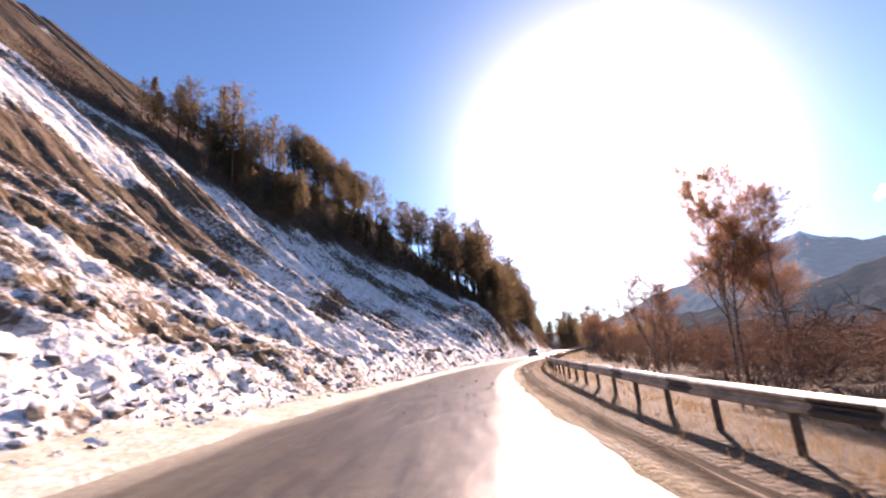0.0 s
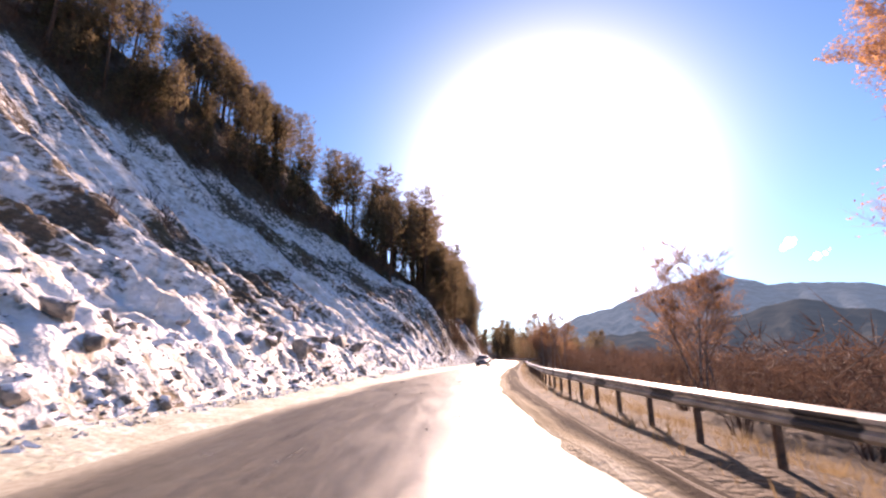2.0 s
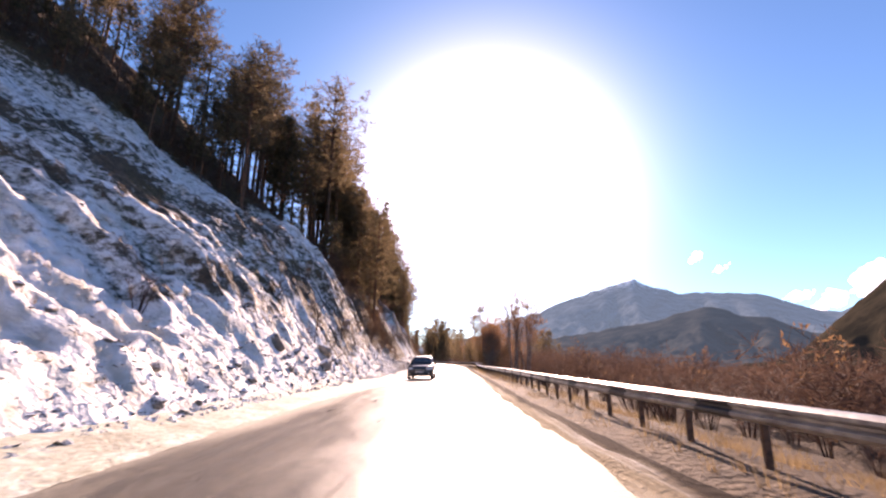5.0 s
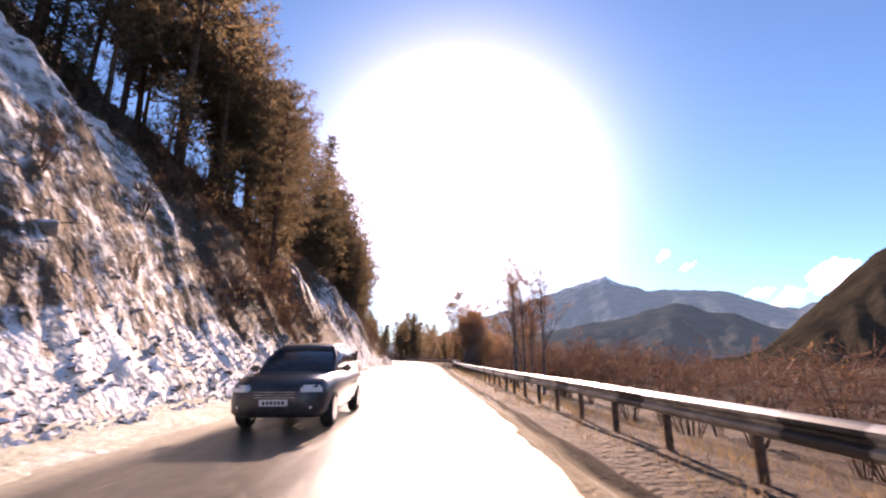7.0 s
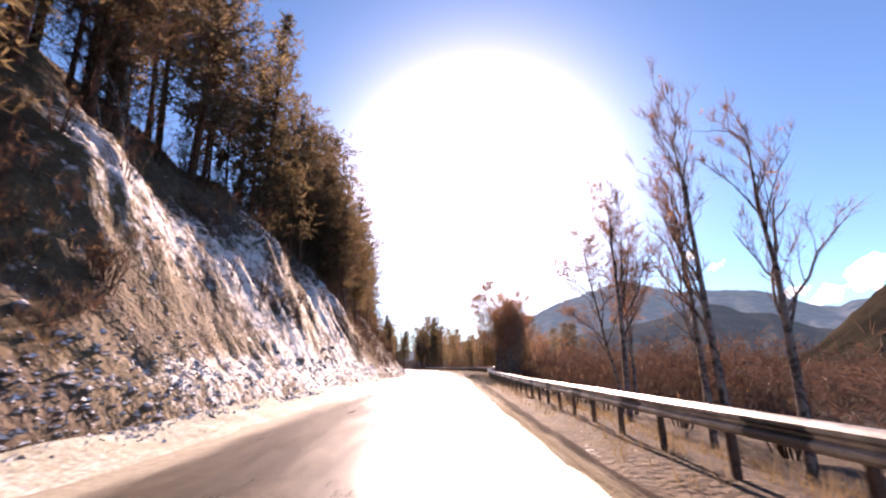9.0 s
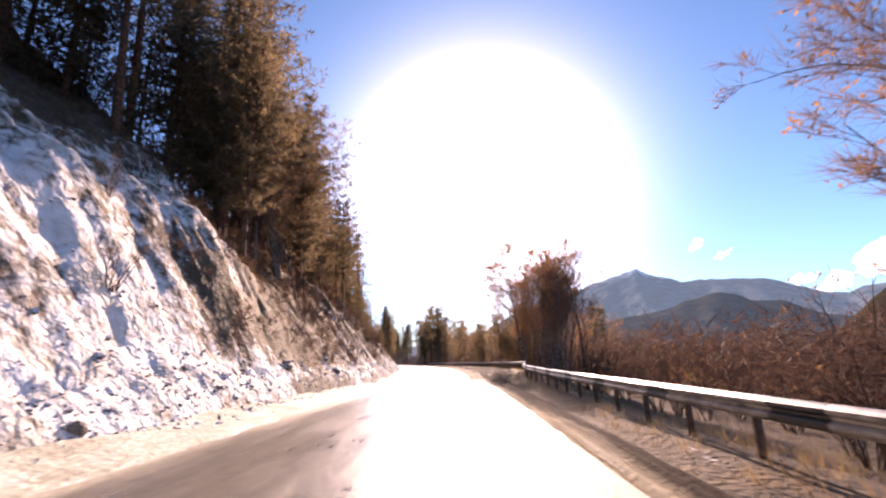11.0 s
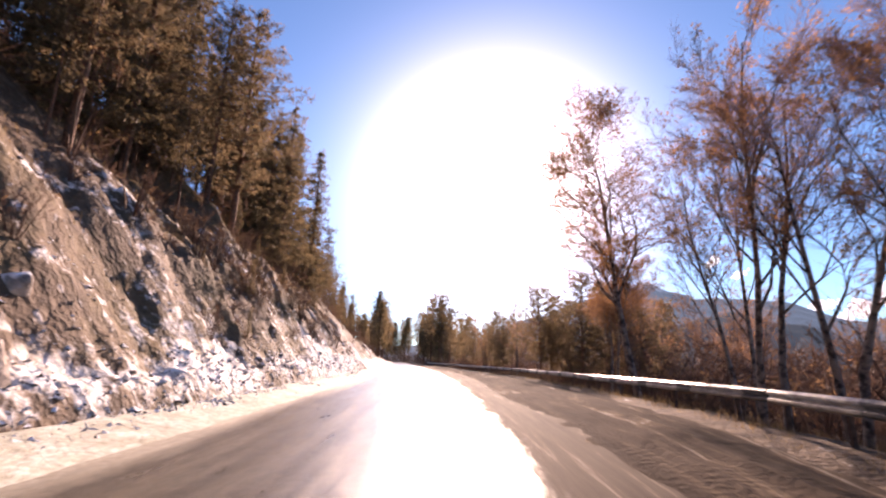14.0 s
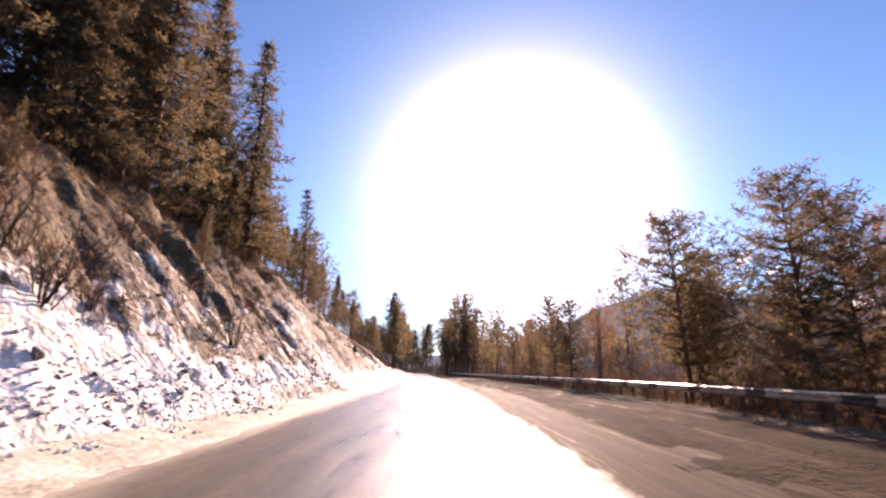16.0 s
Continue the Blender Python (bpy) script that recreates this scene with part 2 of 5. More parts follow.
def mat_mud():
    """Wet sandy mud with snow in its ruts."""
    m, nt, b = material("sandy_mud", 0.95, 0.03)
    rut = noise_tex(nt, 1.0, 8, 0.7, "UV", (3.2, 0.1, 1), 0.4)
    dark = ramp(nt, rut, [(0.34, (0.026, 0.02, 0.016)), (0.53, (0.056, 0.041, 0.03)), (0.6, (0.13, 0.098, 0.068)), (0.66, (0.44, 0.41, 0.36))])
    sand = ramp(nt, rut, [(0.3, (0.2, 0.155, 0.1)), (0.5, (0.36, 0.3, 0.21)), (0.7, (0.55, 0.51, 0.44))])
    # the strip next to the asphalt is pale with blown sand
    side = calc(nt, "ADD", uv_axis(nt, "X"), calc(nt, "MULTIPLY", noise_tex(nt, 1.0, 4, 0.6, "UV", (0.8, 0.2, 1)), 0.7))
    # the lay-by is churned, dark mud
    bay_mud = nt.nodes.new("ShaderNodeMapRange")
    bay_mud.inputs["From Min"].default_value, bay_mud.inputs["From Max"].default_value = 140.0, 165.0
    bay_mud.inputs["To Max"].default_value = 0.6
    put(nt, bay_mud.inputs["Value"], uv_axis(nt, "Y"))
    side = calc(nt, "ADD", side, bay_mud.outputs[0])
    col = blend(nt, ramp(nt, calc(nt, "MULTIPLY", side, 0.25), [(0.61, 0.0), (0.68, 1.0)]), sand, dark)
    put(nt, b.inputs["Base Color"], col)
    bump(nt, b, calc(nt, "ADD", noise_tex(nt, 8, 3, 0.55), calc(nt, "MULTIPLY", rut, 1.5)), 0.9, 0.08)
    return m


M_HILL, M_ROAD, M_VERGE, M_RIGHT, M_MUD = mat_hill(), mat_asphalt(), mat_verge(), mat_right_ground(), mat_mud()
M_BARK = mat_simple("pine_bark", (0.06, 0.035, 0.025), (0.2, 0.1, 0.06), 6, tone=True)
M_NEEDLE = see_through(mat_simple("pine_needles", (0.05, 0.041, 0.024), (0.14, 0.098, 0.056), 1.2, 0.7, tone=True), 0.5, 2.3)
M_SPRUCE = see_through(mat_simple("spruce_needles", (0.042, 0.037, 0.021), (0.12, 0.086, 0.048), 1.5, 0.7, tone=True), 0.48, 2.3)
M_BIRCH = mat_simple("birch_bark", (0.06, 0.045, 0.038), (0.27, 0.22, 0.19), 5, lo=0.4, hi=0.55)
M_TWIG = see_through(mat_simple("twigs", (0.13, 0.07, 0.045), (0.29, 0.17, 0.11), 3, tone=True), 0.4)
M_LEAF = see_through(mat_simple("dry_leaves", (0.26, 0.12, 0.045), (0.5, 0.26, 0.11), 2, 0.7, tone=True), 0.5)
M_BRUSH_LEAF = see_through(mat_simple("brown_shrub_leaves", (0.11, 0.062, 0.033), (0.23, 0.135, 0.068), 2, 0.75, tone=True), 0.4)
M_SHRUB = see_through(mat_simple("shrub_twigs", (0.058, 0.036, 0.028), (0.145, 0.086, 0.062), 2, tone=True), 0.25)
M_DRY = see_through(mat_simple("dry_grass", (0.13, 0.085, 0.045), (0.3, 0.21, 0.11), 2), 0.35)
M_ROCK = mat_rock("grey_rock", (0.12, 0.1, 0.09), (0.34, 0.29, 0.25), 0.55, 0.8)
M_CLOD = mat_rock("snow_and_rubble", (0.1, 0.078, 0.064), (0.32, 0.27, 0.22), 0.08, 0.65)
M_ZINC = mat_simple("dusty_white_rail_paint", (0.2, 0.185, 0.17), (0.44, 0.42, 0.39), 4, 0.38, 0.5, 0.15, 0.01, metal=0.35)
M_BLACK = mat_simple("black_rail_paint", (0.02, 0.02, 0.022), (0.05, 0.05, 0.05), 6, 0.45, 0.5, 0.15, 0.01)
M_POST = mat_simple("rusty_steel", (0.05, 0.03, 0.022), (0.14, 0.08, 0.05), 8, 0.7, 0.4)


# ---- mesh helpers ----
def mesh_data(name, verts, faces, mats, smooth=False, uvs=None, mat_ids=None):
    me = bpy.data.meshes.new(name)
    me.from_pydata([tuple(v) for v in verts], [], [tuple(f) for f in faces])
    for m in (mats if isinstance(mats, (list, tuple)) else [mats]):
        me.materials.append(m)
    if smooth:
        me.polygons.foreach_set("use_smooth", [True] * len(me.polygons))
    if mat_ids is not None:
        me.polygons.foreach_set("material_index", mat_ids)
    if uvs is not None:
        layer = me.uv_layers.new(name="UVMap")
        idx = np.empty(len(me.loops), dtype=np.int32)
        me.loops.foreach_get("vertex_index", idx)
        layer.data.foreach_set("uv", np.asarray(uvs, dtype=np.float32)[idx].ravel())
    me.update()
    return me


def part(name, bm, mat, parent, label=""):
    me = bpy.data.meshes.new(name)
    bm.to_mesh(me)
    bm.free()
    me.materials.append(mat)
    ob = new(name, me)
    ob.parent = parent
    return tagged(ob, label)


def part_mesh(name, me, parent, label=""):
    ob = new(name, me)
    ob.parent = parent
    return tagged(ob, label)


def tube(V, F, pts, radii, sides=5):
    """Adds a tapered tube along the points."""
    base = len(V)
    up = Vector((0.31, 0.17, 0.93))
    for i, p in enumerate(pts):
        d = (pts[min(i + 1, len(pts) - 1)] - pts[max(i - 1, 0)]).normalized()
        a = d.cross(up)
        a = a.normalized() if a.length > 1e-3 else d.cross(Vector((1, 0, 0))).normalized()
        c = d.cross(a)
        for k in range(sides):
            w = 2 * math.pi * k / sides
            V.append(p + (a * math.cos(w) + c * math.sin(w)) * radii[i])
    for i in range(len(pts) - 1):
        for k in range(sides):
            k2 = (k + 1) % sides
            F.append((base + i * sides + k, base + i * sides + k2, base + (i + 1) * sides + k2, base + (i + 1) * sides + k))


# ---- the road's line ----
KNOTS = [(-60, -0.6, -60.0), (-30, -0.2, -30.0), (0, 0, 0), (12.2, 0.21, 12.23), (24.3, 1.04, 24.27), (40.9, 3.46, 40.69), (69.6, 10.88, 68.39), (98.5, 19.95, 95.88),
         (127.8, 28.46, 123.89), (156.9, 37.0, 151.75), (185.8, 43.99, 179.76), (245.8, 55.4, 238.7), (325.8, 68.5, 317.6), (475.8, 92.0, 465.7), (600, 112.0, 588.3)]
_ks = np.array([k[0] for k in KNOTS], float)
_kp = np.array([k[1:] for k in KNOTS], float)
_kt = np.gradient(_kp, _ks, axis=0)


def road_xy(s):
    s = np.asarray(s, float)
    i = np.clip(np.searchsorted(_ks, s) - 1, 0, len(_ks) - 2)
    h = _ks[i + 1] - _ks[i]
    t = ((s - _ks[i]) / h)[..., None]
    h = h[..., None]
    return ((2 * t**3 - 3 * t**2 + 1) * _kp[i] + (t**3 - 2 * t**2 + t) * h * _kt[i] + (-2 * t**3 + 3 * t**2) * _kp[i + 1] + (t**3 - t**2) * h * _kt[i + 1])


def bank(s):
    """Cross fall: rise to the right, per metre."""
    return np.tan(np.radians(np.interp(s, [-60, 0, 8, 16, 24, 40, 60, 90, 110, 128, 145, 160, 175, 190, 240], [-4.5, -4.2, -3.6, -1.6, -0.3, 0.5, 0, -0.3, -0.8, -1.6, -0.8, 1.2, 1.3, 0.4, 0])))


def road_point(s, u, z=0.0):
    """World place s metres along the road, u to the right of the driven line, z over the road's plane."""
    s, u, z = np.broadcast_arrays(np.asarray(s, float), np.asarray(u, float), np.asarray(z, float))
    p = road_xy(s)
    d = road_xy(s + 0.5) - road_xy(s - 0.5)
    d = d / np.linalg.norm(d, axis=-1, keepdims=True)
    fade = np.clip(u, -9, 7)
    return np.stack([p[..., 0] + d[..., 1] * u, p[..., 1] - d[..., 0] * u, z + fade * bank(s)], -1)


def heading(s):
    d = road_xy(np.array(s + 0.5)) - road_xy(np.array(s - 0.5))
    return math.degrees(math.atan2(-d[0], d[1]))


FOOT = -5.9                             # where the hill starts
HILL_D = [0, 1.5, 4, 8, 14, 22, 30, 42, 60, 95]
HILL = [(-60, [0, 1.3, 2.8, 6.0, 11.0, 17.5, 25, 36.5, 54, 87]),
        (20, [0, 1.5, 2.8, 5.5, 10.0, 16.5, 25, 36.5, 54, 87]),
        (45, [0, 1.6, 2.7, 4.6, 8.6, 15.0, 23.5, 35.5, 53, 87]),
        (60, [0, 1.6, 2.7, 4.6, 8.6, 15.0, 23.5, 36.5, 54, 87]),
        (70, [0, 1.4, 2.9, 5.6, 10.0, 16.5, 25.5, 40, 55, 84]),
        (90, [0, 2.2, 7.0, 11.2, 15.8, 23, 31.5, 42.5, 53, 75]),
        (112, [0, 1.8, 5.4, 10, 15, 22, 31, 42, 52, 70]),
        (130, [0, 1.8, 6.6, 10.8, 15.4, 21.5, 28.5, 38, 48, 66]),
        (165, [0, 1.5, 5.0, 8.8, 13.5, 20, 27, 37, 46, 60]),
        (205, [0, 1.6, 4.6, 8.6, 13, 19, 25, 33, 42, 54]),
        (245, [0, 1.2, 3.6, 7.4, 12.4, 17, 22, 29, 38, 48]),
        (300, [0, 0.6, 1.8, 3.6, 7, 11, 16, 22, 30, 38]),
        (450, [0, 0.2, 0.5, 1.0, 2.0, 4.0, 6.0, 9.0, 14, 22])]
# ribs that run down the slope: place along the road, lean per metre up, height, width before and behind the crest
RIBS = [(21, 0.10, 0.7, 3.4, 2.2), (32, 0.12, 0.9, 3.8, 3.0), (41.5, 0.13, 1.3, 5.5, 3.2), (52, 0.05, 0.55, 4.2, 3.0), (58, 0.25, 1.2, 5.0, 4.0),
        (75, 0.10, 0.8, 4.0, 3.0), (90.5, 0.30, 1.0, 3.8, 3.0), (103, 0.2, 0.8, 4.0, 3.0), (117, 0.1, 1.1, 3.6, 3.0), (129, 0.25, 1.0, 4.4, 3.0),
        (144, 0.15, 1.5, 4.8, 3.4), (159, 0.2, 0.7, 4.0, 3.0), (171, 0.2, 0.8, 3.8, 3.0), (185, 0.5, 1.2, 5.0, 3.6), (203, 0.3, 0.9, 4.4, 3.0), (222, 0.3, 1.0, 5, 4)]
# where the wood begins, in metres up from the hill's foot
EDGE_S = [-60, 25, 40, 48, 56, 66, 74, 80, 85, 91, 97, 103, 112, 117, 130, 140, 147, 150, 162, 171, 178, 200, 260, 330]
EDGE_D = [62, 56, 46, 40, 33, 28, 25, 21, 16, 10, 7.5, 3, 2, 5.5, 5.0, 6.0, 6.0, 2.5, 2.5, 5.0, 6.0, 5.5, 4, 3]


def tree_edge(s):
    return float(np.interp(s, EDGE_S, EDGE_D) + np.interp(s, [52, 80, 86, 97, 100, 113, 117, 150, 165, 190, 218, 226, 260, 300], [6, 7, 4, 3.0, 1.8, 1.8, 4, 1.6, 3.0, 3.5, 3.5, 8, 7, 3]))


_hs = np.array([h[0] for h in HILL], float)
_hz = np.array([h[1] for h in HILL], float)


def hill_z(s, d):
    """Height of the hill, d metres from its foot."""
    s, d = np.broadcast_arrays(np.asarray(s, float), np.asarray(d, float))
    cols = np.stack([np.interp(s, _hs, _hz[:, k]) for k in range(len(HILL_D))], -1)
    i = np.clip(np.searchsorted(HILL_D, d) - 1, 0, len(HILL_D) - 2)
    D = np.array(HILL_D, float)
    f = np.clip((d - D[i]) / (D[i + 1] - D[i]), 0, 1.5)
    a = np.take_along_axis(cols, i[..., None], -1)[..., 0]
    b = np.take_along_axis(cols, (i + 1)[..., None], -1)[..., 0]
    z = a + (b - a) * f
    grow = np.clip((d - 0.9) / 3.2, 0, 1) * np.clip((58 - d) / 20, 0.35, 1)
    # the low bank of ploughed snow at the foot
    z = z + 0.32 * np.exp(-((d - 0.45) / 0.38) ** 2) * np.interp(s, [94, 104, 210, 240], [0.25, 1, 1, 0.2])
    for s0, lean, high, before, behind in RIBS:
        x = s - s0 - lean * np.maximum(d, 0)
        z = z + high * grow * (np.clip(1 - np.where(x < 0, -x / before, x / behind), 0, 1) ** 1.15 - 0.25 * np.clip(1 - np.abs(x + before) / before, 0, 1))
    return z


def hill_rough(s, d):
    """Gullies that run down the slope, ledges and lumps."""
    steep = max(0.0, min(1.0, (s - 70) / 15))
    g = noise.fractal(Vector((s * 0.16, d * (0.035 + 0.085 * steep), 3.1)), 0.7, 2.2, 5) * 1.0
    l = noise.fractal(Vector((s * 0.45, d * 0.4, 9.7)), 0.6, 2.1, 4) * 0.3
    k = abs(noise.noise(Vector((s * 0.3, d * 0.05, 1.7)))) * -0.5
    # rills cut by running water, straight down the slope
    bend = noise.noise(Vector((s * 0.1, d * 0.12, 8.8))) * 1.2
    k -= abs(noise.noise(Vector((s * 0.62 + bend, d * 0.03, 5.3)))) * 0.75 * max(0.1, min(1.0, (80 - s) / 12)) * max(0.0, min(1.0, (d - 1.5) / 3))
    f = noise.fractal(Vector((s * 1.7, d * 1.3, 6.2)), 0.45, 2.2, 4) * 0.2
    q = Vector((s * 1.5, d * 1.2, 2.0)) + noise.noise_vector(Vector((s * 0.8, d * 0.8, 4.0))) * 0.7
    blocks = 0.45 - noise.voronoi(q)[0][0]
    heap = 0.08 + 0.09 * max(0.0, min(1.0, (78 - s) / 15)) + 0.2 * max(0.0, min(1.0, (3.2 - d) / 1.5)) * max(0.25, min(1.0, (66 - s) / 10))
    return (g + l + k + 0.25) * min(1.0, d / 4.0) + (f + blocks * heap) * min(1.0, d / 0.8)


def left_point(s, d):
    z = float(hill_z(s, d)) + hill_rough(s, d)
    return Vector(road_point(s, FOOT - d - 0.0, z))


# how far the guardrail swings out from its usual line: a lay-by opens to the right
BAY_S = [-60, 60, 86, 100, 112, 130, 150, 158, 165, 172, 182, 195, 215, 260, 330, 500]
BAY_U = [0, 0, -0.5, -0.9, -0.8, -0.3, 0, 0.4, 1.6, 3.4, 4.7, 6.0, 7.0, 6.0, 4.0, 3.0]


def bay(s):
    return np.interp(s, BAY_S, BAY_U)


RIGHT_U = [1.7, 2.6, 3.3, 3.9, 4.6, 6, 9, 15, 30, 60, 140, 400, 1200, 3200]
RIGHT_Z = [0.02, 0.03, -0.16, -0.1, -0.12, -0.45, -1.3, -2.4, -3.4, -4.5, -6.5, -9, -12, -14]


def right_z(s, u):
    return np.interp(u - bay(s), RIGHT_U, RIGHT_Z)


def right_point(s, u):
    return Vector(road_point(s, u, right_z(s, u)))


# ---- setting: road, verge, hill, valley ----
def strip(name, ss, us, zf, mat, rough=None, smooth=True, swing=None):
    S, U = np.meshgrid(np.asarray(ss, float), np.asarray(us, float), indexing="ij")
    Z, U0 = zf(S, U), U
    if swing:
        U = U + bay(S) * np.interp(U, *swing)
    P = road_point(S, U, Z)
    if rough:
        P = P.copy()
        for i in range(len(ss)):
            for j in range(len(us)):
                P[i, j, 2] += rough(ss[i], us[j])
    n = len(us)
    F = [(i * n + j, i * n + j + 1, (i + 1) * n + j + 1, (i + 1) * n + j) for i in range(len(ss) - 1) for j in range(n - 1)]
    ob = new(name, mesh_data(name, P.reshape(-1, 3), F, mat, smooth, np.stack([U0.ravel(), S.ravel()], -1)))
    return tagged(ob, kind="structure")


road = strip("road", np.arange(-55, 414, 2.0), [-5.2, -4.4, -3, -1.5, 0, 0.8, 1.2, 1.55, 1.9, 2.2], lambda s, u: 0 * s, M_ROAD, swing=([0.2, 1.2, 1.9, 2.2], [0, 0.2, 0.32, 0.38]))
tagged(road, "wet dark asphalt road glinting in low sun", "road")


def verge_bump(s, u):
    return noise.fractal(Vector((s * 0.8, u * 1.3, 4.4)), 0.7, 2.1, 4) * 0.05


verge = strip("verge_left", np.concatenate([np.arange(-50, 230, 0.5), np.arange(230, 500, 4)]), np.linspace(-6.6, -4.3, 9),
              lambda s, u: np.interp(u, [-6.6, -5.9, -5.3, -4.6, -4.3], [0.3, 0.22, 0.12, 0.03, -0.03]), M_VERGE, verge_bump)
tagged(verge, "sandy trodden snow along the foot of the slope", "roadside snow")
def rut_bump(s, u):
    wheel = noise.noise(Vector((s * 0.04, u * 9.0, 6.1))) * 0.09 * max(0.0, min(1.0, (s - 120) / 30)) * max(0.0, min(1.0, (2.95 - u) / 0.3))
    return verge_bump(s, u) + wheel


shoulder = strip("verge_right", np.concatenate([np.arange(-50, 230, 0.5), np.arange(230, 500, 4)]), np.linspace(1.75, 3.1, 19),
                 lambda s, u: np.interp(u, [1.75, 2.0, 2.6, 3.1], [-0.03, 0.04, 0.06, -0.14]) , M_MUD, rut_bump, swing=([1.75, 2.2, 3.1], [0.26, 0.5, 1.0]))
tagged(shoulder, "sandy snow shoulder beside the asphalt", "roadside snow")


def build_hill():
    ss = np.concatenate([np.arange(-50, 4, 1.0), np.arange(4, 110, 0.18), np.arange(110, 215, 0.22), np.arange(215, 290, 0.8), np.arange(290, 520, 4.0)])
    ds = np.concatenate([np.arange(-0.6, 6.5, 0.17), np.arange(6.5, 16, 0.36), np.arange(16, 34, 0.8), np.arange(34, 60, 2.5), np.array([62, 70, 80, 95.0])])
    S, D = np.meshgrid(ss, ds, indexing="ij")
    Z = hill_z(S, D)
    R = np.array([[hill_rough(s, d) if d > 0 else 0.0 for d in ds] for s in ss])
    P = road_point(S, FOOT - D, Z + R + np.where(D < 0, -0.3, 0))
    n = len(ds)
    F = [(i * n + j, (i + 1) * n + j, (i + 1) * n + j + 1, i * n + j + 1) for i in range(len(ss) - 1) for j in range(n - 1)]
    me = mesh_data("hillside", P.reshape(-1, 3), F, M_HILL, True, np.stack([S.ravel(), D.ravel()], -1))
    layer = me.uv_layers.new(name="wood")
    idx = np.empty(len(me.loops), dtype=np.int32)
    me.loops.foreach_get("vertex_index", idx)
    over = (D - np.interp(S, EDGE_S, EDGE_D)).ravel()
    cover = np.interp(S, [-60, 15, 22, 40, 52, 80, 86, 98, 102, 113, 117, 145, 150, 163, 167, 176, 188, 520],
                      [0.0, 0.0, 0.06, 0.1, 0.13, 0.13, 0.12, 0.09, -0.14, -0.12, 0.03, 0.02, -0.12, -0.08, 0.0, -0.02, -0.05, -0.06])
    cover = (cover + np.interp(S, [60, 110], [0.1, 0.05]) * np.clip((3.6 - D) / 2.2, 0, 1) + np.interp(S, [90, 105], [0.0, 0.13]) * np.clip((1.7 - D) / 0.7, 0, 1)).ravel()
    for s0, d0, rs, rd, less in ((26, 18, 11, 13, 0.16), (52, 17, 3, 4, 0.1), (69, 19, 4, 5, 0.1), (42, 9.5, 2, 2, 0.08), (77, 25, 5, 4, 0.1), (87, 3, 4, 3, 0.08)):
        cover = cover - less * np.clip(1.6 - 1.6 * (((S - s0) / rs) ** 2 + ((D - d0) / rd) ** 2), 0, 1).ravel()
    layer.data.foreach_set("uv", np.stack([over, cover], -1).astype(np.float32)[idx].ravel())
    ob = new("hillside", me)
    return tagged(ob, "steep earth slope with thin streaky snow and rubble", "hillside", kind="structure")


hill = build_hill()


def right_bump(s, u):
    return noise.fractal(Vector((s * 0.35, u * 0.35, 7.7)), 0.7, 2.1, 5) * min(0.9, 0.03 + max(0, u - 3) * 0.03) - 0.12 * max(0.0, min(1.0, (3.2 - u) / 0.3))


ground = strip("ground", np.concatenate([np.arange(-60, 230, 0.8), np.arange(230, 520, 5.0)]),
               np.concatenate([np.arange(2.9, 9, 0.35), np.arange(9, 30, 1.2), np.array([30, 36, 45, 60, 90, 140, 220, 400])]), lambda s, u: np.interp(u, RIGHT_U, RIGHT_Z), M_RIGHT, right_bump, swing=([2.0, 2.9], [1.0, 1.0]))
tagged(ground, "brown dead grass and thin snow falling to the valley", "ground")


def build_plain():
    """The valley floor out to the horizon, one sheet under everything."""
    V, F = [(0, 0, -16.0)], []
    rings, k = [60, 200, 500, 1200, 2500, 4600], 48
    for r in rings:
        for a in range(k):
            w = 2 * math.pi * a / k
            V.append((50 + r * math.sin(w), 150 + r * math.cos(w), -14.0))
    for a in range(k):
        F.append((0, 1 + (a + 1) % k, 1 + a))
    for i in range(len(rings) - 1):
        for a in range(k):
            b = (a + 1) % k
            F.append((1 + i * k + a, 1 + i * k + b, 1 + (i + 1) * k + b, 1 + (i + 1) * k + a))
    ob = new("valley_floor", mesh_data("valley_floor", V, F, M_RIGHT, True, [(100 + abs(v[0]), v[1]) for v in V]))
    return tagged(ob, "brown winter valley floor", "ground", kind="structure")


build_plain()


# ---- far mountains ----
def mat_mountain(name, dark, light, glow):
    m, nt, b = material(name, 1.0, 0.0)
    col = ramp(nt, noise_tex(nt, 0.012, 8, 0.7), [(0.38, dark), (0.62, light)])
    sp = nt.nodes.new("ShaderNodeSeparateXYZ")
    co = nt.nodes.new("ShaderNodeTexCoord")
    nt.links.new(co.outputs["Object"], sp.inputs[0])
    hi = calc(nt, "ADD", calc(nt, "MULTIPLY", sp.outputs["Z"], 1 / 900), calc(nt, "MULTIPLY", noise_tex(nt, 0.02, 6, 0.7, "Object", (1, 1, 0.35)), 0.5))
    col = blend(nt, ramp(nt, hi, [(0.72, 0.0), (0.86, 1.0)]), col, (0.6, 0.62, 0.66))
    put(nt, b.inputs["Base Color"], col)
    # faint bluish emission paints the haze of distance onto the slopes
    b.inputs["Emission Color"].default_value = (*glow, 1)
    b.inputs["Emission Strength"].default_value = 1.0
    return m


